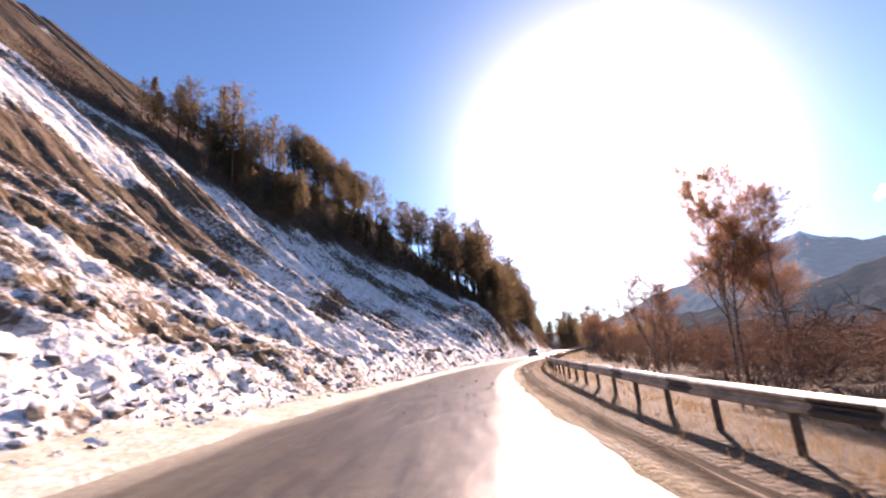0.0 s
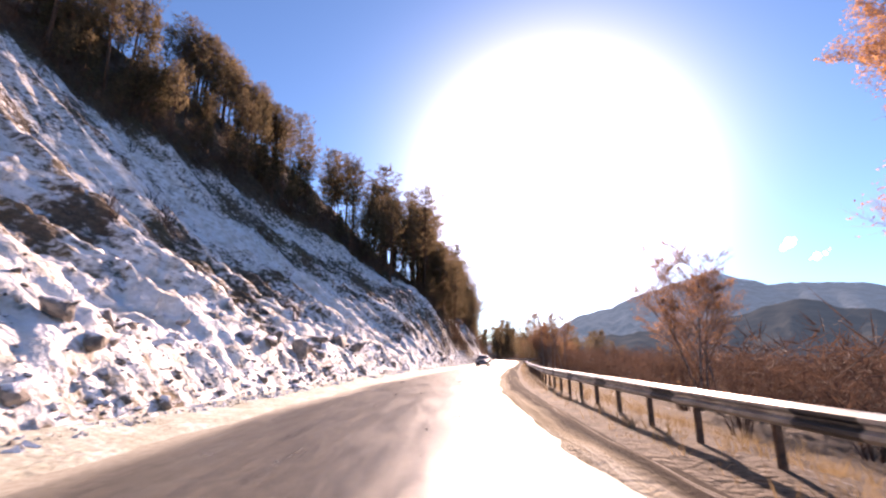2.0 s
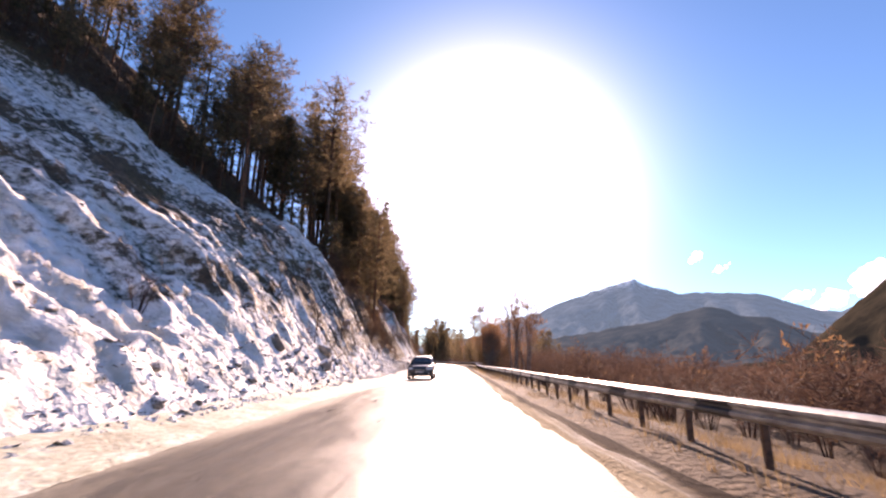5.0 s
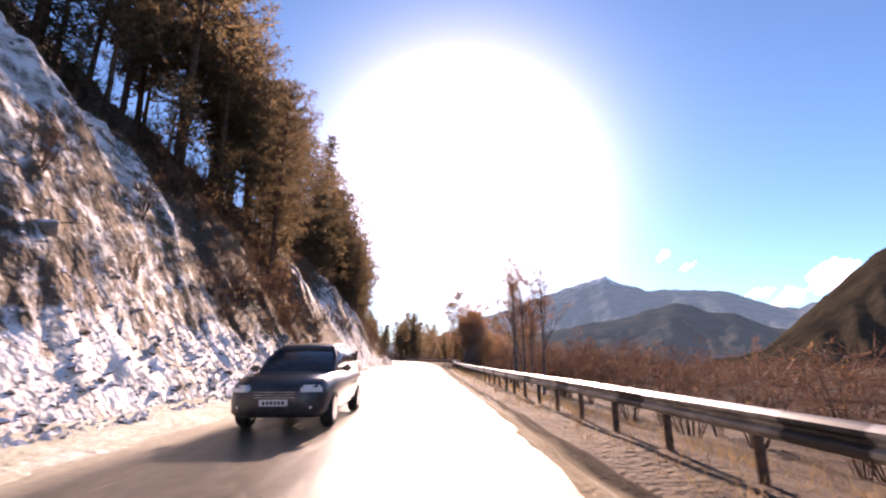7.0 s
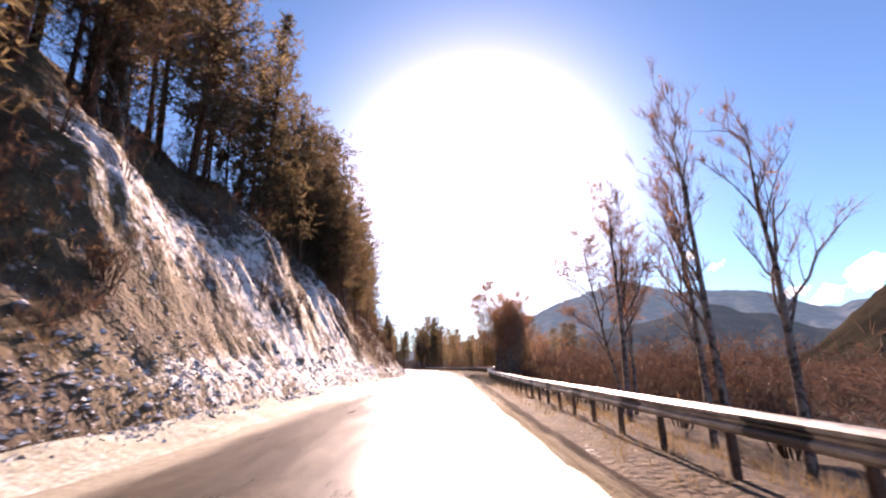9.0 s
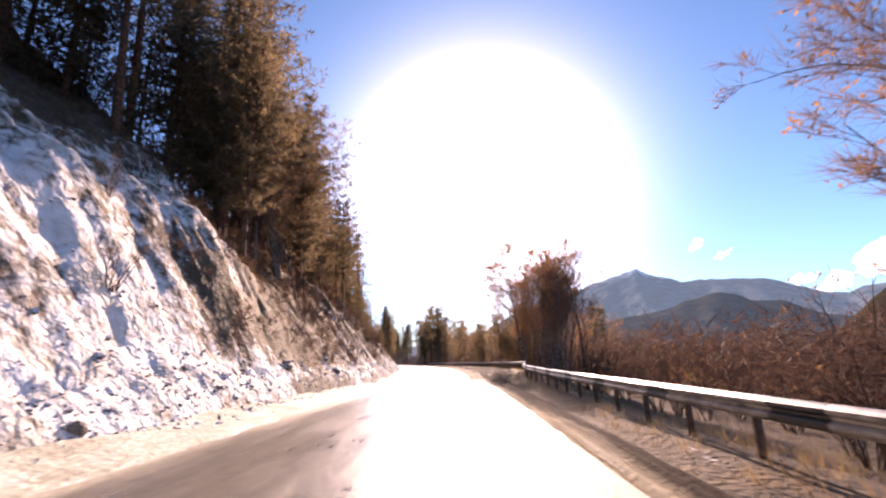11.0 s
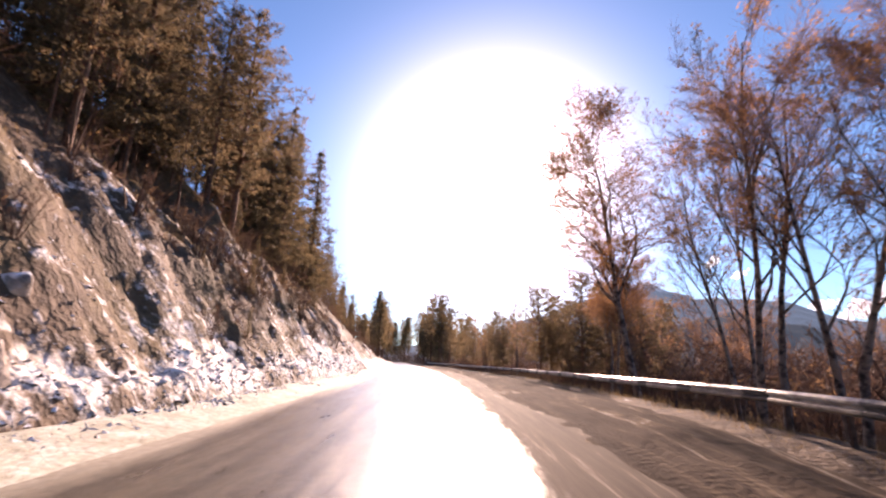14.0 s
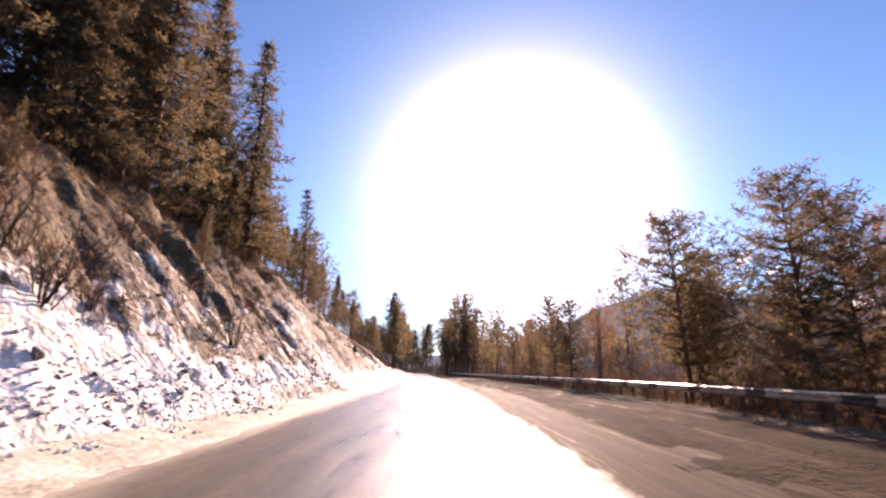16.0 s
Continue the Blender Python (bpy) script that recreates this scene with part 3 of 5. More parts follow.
def mountain(name, label, dist, depth, table, mat, seed, jag):
    az = np.arange(table[0][0], table[-1][0] + 0.01, 0.5)
    el = np.interp(az, [a for a, e in table], [e for a, e in table])
    V, F, rows = [], [], 40
    for a, e in zip(az, el):
        top = math.tan(radians(e + noise.fractal(Vector((a * 0.35, seed, 0)), 0.8, 2.1, 5) * jag)) * dist
        for r in range(rows):
            f = r / (rows - 1)
            spur = noise.fractal(Vector((a * 0.45 + 1.2 * f, f * 1.6, seed)), 0.75, 2.1, 5)
            rr = dist - depth * (1 - f) - spur * depth * (0.12 if dist < 1000 else 0.22) * math.sin(math.pi * min(1, 0.15 + 0.85 * f)) * (1 - f * f)
            z = -16 + (top + 16) * (f ** 1.15)
            V.append((30 + rr * math.sin(radians(a)), 100 + rr * math.cos(radians(a)), z))
        for r in (1, 2):
            V.append((30 + (dist + depth * 0.4 * r) * math.sin(radians(a)), 100 + (dist + depth * 0.4 * r) * math.cos(radians(a)), top * (1 - 0.5 * r)))
    n = rows + 2
    for i in range(len(az) - 1):
        for r in range(n - 1):
            F.append((i * n + r, (i + 1) * n + r, (i + 1) * n + r + 1, i * n + r + 1))
    ob = new(name, mesh_data(name, V, F, mat, True))
    return tagged(ob, label, "mountain", kind="structure")


# far and middle ridges: distance haze is put into colour and glow
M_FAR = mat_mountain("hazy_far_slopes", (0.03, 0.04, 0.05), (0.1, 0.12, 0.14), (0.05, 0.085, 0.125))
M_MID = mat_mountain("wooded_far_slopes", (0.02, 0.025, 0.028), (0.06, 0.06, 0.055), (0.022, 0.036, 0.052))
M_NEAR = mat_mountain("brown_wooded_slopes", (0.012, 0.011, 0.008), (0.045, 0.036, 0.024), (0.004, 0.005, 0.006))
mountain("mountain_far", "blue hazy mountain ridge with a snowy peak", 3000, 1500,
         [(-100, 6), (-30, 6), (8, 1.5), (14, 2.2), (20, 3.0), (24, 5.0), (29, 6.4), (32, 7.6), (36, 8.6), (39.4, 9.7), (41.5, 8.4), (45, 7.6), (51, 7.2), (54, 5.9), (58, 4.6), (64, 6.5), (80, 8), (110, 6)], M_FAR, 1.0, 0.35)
mountain("mountain_middle", "dark wooded foothills across the valley, tinted blue with haze", 1700, 700,
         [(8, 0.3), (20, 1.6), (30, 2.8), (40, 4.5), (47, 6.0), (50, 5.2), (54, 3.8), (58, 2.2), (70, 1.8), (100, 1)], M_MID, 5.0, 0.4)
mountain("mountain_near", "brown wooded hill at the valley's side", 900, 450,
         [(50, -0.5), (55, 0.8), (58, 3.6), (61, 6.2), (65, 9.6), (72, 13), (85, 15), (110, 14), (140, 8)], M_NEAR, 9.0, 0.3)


# ---- trees ----
def clump(V, F, c, r, rnd, n=8, wide=(0.13, 0.26)):
    """A tuft of small leaf blades round c."""
    for _ in range(n):
        d = Vector((rnd.gauss(0, 1), rnd.gauss(0, 1), rnd.gauss(0.25, 0.8))).normalized()
        e = d.cross(Vector((rnd.gauss(0, 1), rnd.gauss(0, 1), rnd.gauss(0, 1)))).normalized()
        p = c + d * r * rnd.uniform(0.0, 0.45)
        w = r * rnd.uniform(*wide)
        i = len(V)
        V += [p - e * w, p + e * w, p + d * r * rnd.uniform(0.5, 0.95)]
        F.append((i, i + 1, i + 2))


def make_pine(seed, h, bare=0.4, spread=2.6, kind="pine", fine=True, dense=False, near=False):
    rnd = random.Random(seed)
    TV, TF, CV, CF = [], [], [], []
    bend = Vector((rnd.uniform(-0.5, 0.5), rnd.uniform(-0.5, 0.5), 0))
    axis = lambda f: Vector((0, 0, f * h)) + bend * (f * f)
    pts = [axis(i / 9) for i in range(10)]
    pts[0].z = -0.8
    tube(TV, TF, pts, [0.012 * h * (1 - 0.9 * i / 9) + 0.015 for i in range(10)], 7 if fine else 5)
    z, k = bare, 0
    while z < 0.985:
        top = (z - bare) / (1 - bare)
        if kind == "spruce":
            reach = spread * (1 - top) ** 0.85 + 0.15
        else:
            reach = spread * (math.sin(math.pi * min(1, 0.22 + 0.78 * top)) ** 0.7) * rnd.uniform(0.6, 1.15) + 0.25
        for b in range(5):
            w = k * 2.4 + b * (2 * math.pi / 5) + rnd.uniform(-0.35, 0.35)
            L = reach * rnd.uniform(0.7, 1.15)
            rise = -0.25 if kind == "spruce" else 0.28 + 0.3 * top
            o = axis(z + rnd.uniform(-0.01, 0.01))
            d = Vector((math.cos(w), math.sin(w), rise))
            tip = o + d * L + Vector((0, 0, rnd.uniform(-0.1, 0.25) * L * 0.4))
            mid = (o + tip) / 2 + Vector((0, 0, -0.08 * L))
            if fine:
                tube(TV, TF, [o, mid, tip], [0.035 + 0.012 * L, 0.025, 0.008], 3)
            m = max(3, int(L * (13.0 if near else 8.0 if dense else 3.6 if fine else 1.7)))
            for q in range(m):
                f = 0.25 + 0.75 * (q + rnd.random()) / m
                c = (o.lerp(mid, f * 2) if f < 0.5 else mid.lerp(tip, f * 2 - 1))
                c = c + Vector((rnd.gauss(0, 0.2), rnd.gauss(0, 0.2), rnd.gauss(0.03, 0.07))) * L * 0.5
                clump(CV, CF, c, rnd.uniform(0.16, 0.34) if near else rnd.uniform(0.26, 0.45) if dense else rnd.uniform(0.36, 0.66) if fine else rnd.uniform(0.5, 0.85), rnd, 9 if fine else 6, (0.06, 0.13) if near else (0.05, 0.11) if fine else (0.1, 0.19))
        z += (0.045 if kind == "spruce" else 0.055) * rnd.uniform(0.8, 1.25)
        k += 1
    tree = new(kind + "_tree")
    part_mesh("trunk", mesh_data("trunk", TV, TF, M_BARK, True), tree)
    part_mesh("crown", mesh_data("crown", CV, CF, M_SPRUCE if kind == "spruce" else M_NEEDLE), tree)
    return tree


def make_birch(seed, h, lean=0.0, leaves=0.25, stems=1, droop=0.5, width=1.0, limbs=(11, 7, 5), splay=0.08):
    """A bare broad-leaved tree: trunk, limbs, thin hanging twigs and the last dry leaves."""
    rnd = random.Random(seed)
    TV, TF, WV, WF, LV, LF = [], [], [], [], [], []

    def grow(o, d, L, r, level):
        if level == 3:
            for _ in range(7):
                v = (d + Vector((rnd.gauss(0, 0.4), rnd.gauss(0, 0.4), rnd.gauss(0.1 - droop * 0.5, 0.35)))).normalized()
                q = o + d * L * rnd.uniform(0, 0.6)
                e = v.cross(Vector((rnd.gauss(0, 1), rnd.gauss(0, 1), 0.2))).normalized() * 0.006
                i = len(WV)
                tip = q + v * max(0.45, L * rnd.uniform(0.7, 1.3))
                WV.extend([q - e, q + e, tip])
                WF.append((i, i + 1, i + 2))
                if rnd.random() < leaves * 0.5:
                    clump(LV, LF, q.lerp(tip, rnd.uniform(0.3, 1)), 0.13, rnd, 3, (0.16, 0.32))
            return
        n = 5 if level < 2 else 3
        pts, p, v = [o], o.copy(), d.copy()
        for i in range(n):
            j = 0.10 if level == 0 else 0.22
            v = (v + Vector((rnd.gauss(0, j), rnd.gauss(0, j), rnd.gauss(0.04 if level < 2 else -droop * 0.35, j * 0.6)))).normalized()
            p = p + v * L / n
            pts.append(p.copy())
        rad = [max(0.006, r * (1 - (0.75 if level else 0.85) * i / n)) for i in range(n + 1)]
        if level < 2:
            tube(TV, TF, pts, rad, 6 if level == 0 else 4)
        else:
            tube(WV, WF, pts, rad, 3)
        count = limbs[level]
        for c in range(count):
            f = (0.3 if level == 0 else 0.2) + 0.8 * (c + rnd.random()) / count * (0.85 if level == 0 else 0.95)
            f = min(f, 0.98)
            i = min(int(f * n), n - 1)
            q = pts[i].lerp(pts[i + 1], f * n - i)
            w = rnd.uniform(0, 2 * math.pi)
            side = Vector((math.cos(w) * width, math.sin(w) * width, 0))
            nd = (v * 0.4 + d * 0.5 + side * (0.7 if level else 0.62) + Vector((0, 0, 0.3 if level else 0.0))).normalized()
            k = (0.42, 0.5, 0.5)[level] * (1.1 - 0.55 * f) * rnd.uniform(0.75, 1.25)
            grow(q, nd, L * k, max(0.006, rad[i] * 0.5), level + 1)

    for s in range(stems):
        w = 2 * math.pi * s / max(1, stems) + seed
        off = Vector((math.cos(w), math.sin(w), 0)) * (0.35 if stems > 1 else 0)
        d = Vector((lean + (math.cos(w) * splay if stems > 1 else 0), math.sin(w) * splay if stems > 1 else 0, 1)).normalized()
        grow(off + Vector((0, 0, -0.4)), d, h * rnd.uniform(0.85, 1.0), (0.011 * h + 0.03) * (1.0 if stems < 2 else 0.75 if stems < 3 else 0.55), 0)
    tree = new("birch_tree")
    part_mesh("trunk", mesh_data("trunk", TV, TF, M_BIRCH, True), tree)
    part_mesh("branchwork", mesh_data("branchwork", WV, WF, M_TWIG), tree)
    if LV:
        part_mesh("foliage", mesh_data("foliage", LV, LF, M_LEAF), tree, "last dry orange leaves")
    return tree


def make_shrub(seed, h, mat_leaf=None, stems=16, leaf=0.0, side=6, kind="shrub"):
    rnd = random.Random(seed)
    V, F, LV, LF = [], [], [], []
    for _ in range(stems):
        w, sp = rnd.uniform(0, 2 * math.pi), rnd.uniform(0.1, 0.75)
        d = Vector((math.cos(w) * sp, math.sin(w) * sp, 1)).normalized()
        L = h * rnd.uniform(0.55, 1.05)
        o = Vector((math.cos(w), math.sin(w), 0)) * rnd.uniform(0, 0.25) * h * 0.5
        p1 = o + d * L * 0.5
        p2 = o + d * L + Vector((rnd.gauss(0, 0.12), rnd.gauss(0, 0.12), 0)) * L
        o.z -= 0.3
        tube(V, F, [o, p1, p2], [0.012 * h + 0.006, 0.008 * h, 0.004], 3)
        for b in range(side):
            f = rnd.uniform(0.25, 1)
            q = o.lerp(p1, f * 2) if f < 0.5 else p1.lerp(p2, f * 2 - 1)
            e = (d + Vector((rnd.gauss(0, 0.6), rnd.gauss(0, 0.6), rnd.gauss(0.1, 0.3)))).normalized()
            l2 = L * rnd.uniform(0.15, 0.34)
            tube(V, F, [q, q + e * l2], [0.009, 0.003], 3)
            for t in range(4):
                g = (e + Vector((rnd.gauss(0, 0.7), rnd.gauss(0, 0.7), rnd.gauss(0.1, 0.4)))).normalized()
                q2 = q + e * l2 * rnd.uniform(0.3, 1)
                i = len(V)
                sd = g.cross(Vector((0.3, 0.2, 0.9))).normalized() * 0.012
                V += [q2 - sd, q2 + sd, q2 + g * l2 * rnd.uniform(0.4, 0.8)]
                F.append((i, i + 1, i + 2))
                if rnd.random() < leaf:
                    clump(LV, LF, q2 + g * l2 * 0.4, 0.15, rnd, 4)
    bush = new(kind)
    part_mesh("brushwood", mesh_data("brushwood", V, F, M_SHRUB), bush)
    if LV:
        part_mesh("foliage", mesh_data("foliage", LV, LF, mat_leaf or M_BRUSH_LEAF), bush, "dry brown leaves")
    return bush


def placed(ob, p, turn=0.0, size=1.0, tilt=0.0):
    ob.matrix_basis = pose(p[0], p[1], p[2], 0, tilt, turn) @ Matrix.Diagonal((size, size, size, 1))
    return ob


class Stock:
    """Masters of one kind; the first use of each takes the master itself, later ones are copies."""

    def __init__(self, masters, label, category, group):
        self.masters, self.used = masters, [False] * len(masters)
        for m in masters:
            tagged(m, label, category, group)

    def at(self, k, p, turn, size, tilt=0.0):
        m = self.masters[k % len(self.masters)]
        if self.used[k % len(self.masters)]:
            m = copy_thing(m, Matrix.Identity(4))
        self.used[k % len(self.masters)] = True
        return placed(m, p, turn, size, tilt)


pines = Stock([make_pine(11, 14, 0.4, 3.1), make_pine(12, 15, 0.5, 2.7), make_pine(13, 11.5, 0.3, 3.3), make_pine(14, 16, 0.42, 3.2)],
              "tall pine with a bare reddish trunk and dark rounded crown", "tree", "pines on the slope")
far_pines = Stock([make_pine(15, 14, 0.36, 3.2, fine=False), make_pine(16, 15, 0.42, 3.0, fine=False), make_pine(17, 13, 0.25, 2.5, "spruce", False)],
                  "distant dark conifer in the wood above the road", "tree", "conifers of the far wood")
spruces = Stock([make_pine(21, 14, 0.08, 2.6, "spruce"), make_pine(22, 12, 0.06, 2.3, "spruce")],
                "dark narrow spruce with drooping boughs", "tree", "spruces on the slope")
shrubs = Stock([make_shrub(31, 2.0, stems=10), make_shrub(32, 2.4, leaf=0.03, stems=11), make_shrub(33, 1.7, leaf=0.02, stems=10), make_shrub(34, 2.8, leaf=0.02, stems=11)],
               "bare reddish brown shrub with dry leaves", "shrub", "shrubs on the slopes")
bushes = Stock([make_shrub(35, 2.2, stems=15, leaf=0.07, side=8, kind="bush"), make_shrub(36, 1.9, stems=14, leaf=0.05, side=8, kind="bush")],
               "dense brown bush with withered leaves on the cut bank", "bush", "bushes on the cut bank")
near_pines = Stock([make_pine(25, 15, 0.3, 3.0, near=True), make_pine(26, 14, 0.2, 2.8, near=True), make_pine(27, 15, 0.06, 2.9, "spruce", near=True)],
                   "tall dark conifer with dense boughs above the road", "tree", "conifers close to the road")
rnd = random.Random(5)


def plant_left():
    # the wood along the upper slope
    k = 0
    for s in np.arange(52, 330, 3.0):
        edge = tree_edge(s)
        for row in range(5 if s < 68 or 176 < s < 222 else 3):
            # the wood stands in groups with gaps between
            group = noise.noise(Vector((s * 0.13, row * 3.0, 2.2)))
            if group < (-0.15 if 68 < s < 82 else -0.6) or rnd.random() < (0.12 if row < 2 or s < 68 or 176 < s < 222 else 0.5):
                continue
            d = edge + row * (2.6 if s < 68 else 4.0 if s > 176 else 5.0) + rnd.uniform(-2.0, 3.0)
            ss = s + rnd.uniform(-1.9, 1.9)
            p = left_point(ss, d)
            if row > 1 or s > 222:
                far_pines.at(k, p, rnd.uniform(0, 360), rnd.uniform(0.85, 1.2) * (0.6 if s > 222 else 0.6 if s < 99 else 1.0))
            elif row == 0 and (97 < s < 125 or 150 < s < 214):
                near_pines.at(2 if s > 178 and rnd.random() < 0.7 else rnd.randrange(2), p, rnd.uniform(0, 360), rnd.uniform(0.9, 1.3))
            elif s > 180 and rnd.random() < 0.75 or rnd.random() < 0.12:
                spruces.at(k, p, rnd.uniform(0, 360), rnd.uniform(0.85, 1.25) * (1.25 if 110 < s < 222 else 1.0))
            else:
                pines.at(rnd.randrange(4), p, rnd.uniform(0, 360), rnd.choice((0.65, 0.8, 0.9, 1.0, 1.15)) * rnd.uniform(0.92, 1.08) * (1.3 if 106 < s < 222 else 0.7 if 68 < s < 99 else 1.0), rnd.uniform(-3, 3))
            k += 1
    # the group of tall pines on the skyline
    for i in range(34):
        s, d = 77 + 23 * rnd.random(), 36.5 + 9 * rnd.random() ** 1.3
        pines.at(rnd.randrange(4), left_point(s, d), rnd.uniform(0, 360), rnd.uniform(0.72, 0.95), rnd.uniform(-3, 3))
    for s, d, size in ((106, 41, 0.75), (99, 33, 0.9), (97, 30, 0.75), (103, 37, 0.7), (92, 19.5, 0.95), (90, 17.5, 1.0), (89, 10.5, 0.85), (95, 24, 0.8)):
        pines.at(rnd.randrange(4), left_point(s, d), rnd.uniform(0, 360), size)
    # the tall wood over the cut
    for s in np.arange(99, 128, 1.5):
        d = float(np.interp(s, [99, 104, 112, 128], [12, 8, 6, 9])) + rnd.uniform(0, 15)
        pines.at(rnd.randrange(4), left_point(s, d), rnd.uniform(0, 360), rnd.uniform(0.95, 1.4), rnd.uniform(-3, 3))
    # a lone spruce where the wood steps back
    spruces.at(0, left_point(238.0, 9.5), 40, 0.98)
    # bushes at the foot of the snowy stretch
    for s, d, size in ((79, 2.2, 0.6), (80.5, 3.4, 0.75), (82, 1.8, 0.6), (84.5, 2.6, 0.7), (86, 4.0, 0.6), (88, 1.8, 0.55), (90.5, 2.8, 0.7), (93, 2.0, 0.5), (95, 3.4, 0.6),
                       (126, 3.0, 0.7), (128.5, 2.2, 0.6), (132, 3.6, 0.6), (164, 2.4, 0.6), (186, 3.0, 0.6), (189, 4.2, 0.7), (193, 3.4, 0.7)):
        shrubs.at(rnd.randrange(4), left_point(s, d), rnd.uniform(0, 360), size)
    # dry bushes on the open slope
    for s, d, size in ((54, 19, 0.8), (53, 17, 0.7), (52, 15.5, 0.75), (54, 7.3, 0.6), (69, 18, 0.8), (70, 20, 0.7), (68, 16.5, 0.65), (76, 25, 0.75), (42, 9, 0.6), (43, 10.5, 0.55), (33, 18, 0.55), (30, 12, 0.5), (24, 10, 0.5), (50, 4.2, 0.5), (71, 3.5, 0.5), (61, 11, 0.5)):
        shrubs.at(rnd.randrange(4), left_point(s, d), rnd.uniform(0, 360), size)
    # brown scrub over the cut bank
    for i in range(90):
        lo, hi = ((96, 116), (120, 140), (149, 166), (176, 214))[i % 4]
        s, d = rnd.uniform(lo, hi), 1.8 + abs(rnd.gauss(0, 1)) * 3.0
        shrubs.at(rnd.randrange(4), left_point(s, d), rnd.uniform(0, 360), rnd.uniform(0.3, 0.6))
    # the thicket that hides the bank at the bend
    own = random.Random(77)
    for i in range(62):
        s, d = (own.uniform(98, 115.5), 1.9 + 8.5 * own.random() ** 1.2) if i < 46 else (own.uniform(177, 200), 2.2 + 5.5 * own.random())
        bushes.at(i % 2, left_point(s, d), own.uniform(0, 360), own.uniform(0.5, 0.9))
    for s, d, size in ((182, 1.9, 0.09), (185, 3.2, 0.13), (188.5, 4.4, 0.16), (196, 5.0, 0.14), (205, 4.6, 0.2), (110, 4.2, 0.14)):
        spruces.at(0, left_point(s, d), s * 31, size)
    # young trees that close the wood's edge
    for s in np.arange(56, 240, 3.0):
        p = left_point(s + rnd.uniform(-1, 1), float(np.interp(s, EDGE_S, EDGE_D)) + rnd.uniform(1.5, 9))
        far_pines.at(2 if rnd.random() < 0.6 else 0, p, rnd.uniform(0, 360), rnd.uniform(0.25, 0.55))
    for s in np.arange(58, 90, 0.9):
        p = left_point(s + rnd.uniform(-1, 1), tree_edge(s) + rnd.uniform(-4.5, 5))
        far_pines.at(rnd.randrange(3), p, rnd.uniform(0, 360), rnd.uniform(0.3, 0.62))
    # shrubs below the wood
    for s in np.arange(2, 215, 1.2):
        edge = float(np.interp(s, EDGE_S, EDGE_D))
        d = edge + rnd.uniform(-2.5, 9)
        shrubs.at(rnd.randrange(4), left_point(s + rnd.uniform(-1, 1), max(1.5, d)), rnd.uniform(0, 360), rnd.uniform(0.35, 0.75))


plant_left()


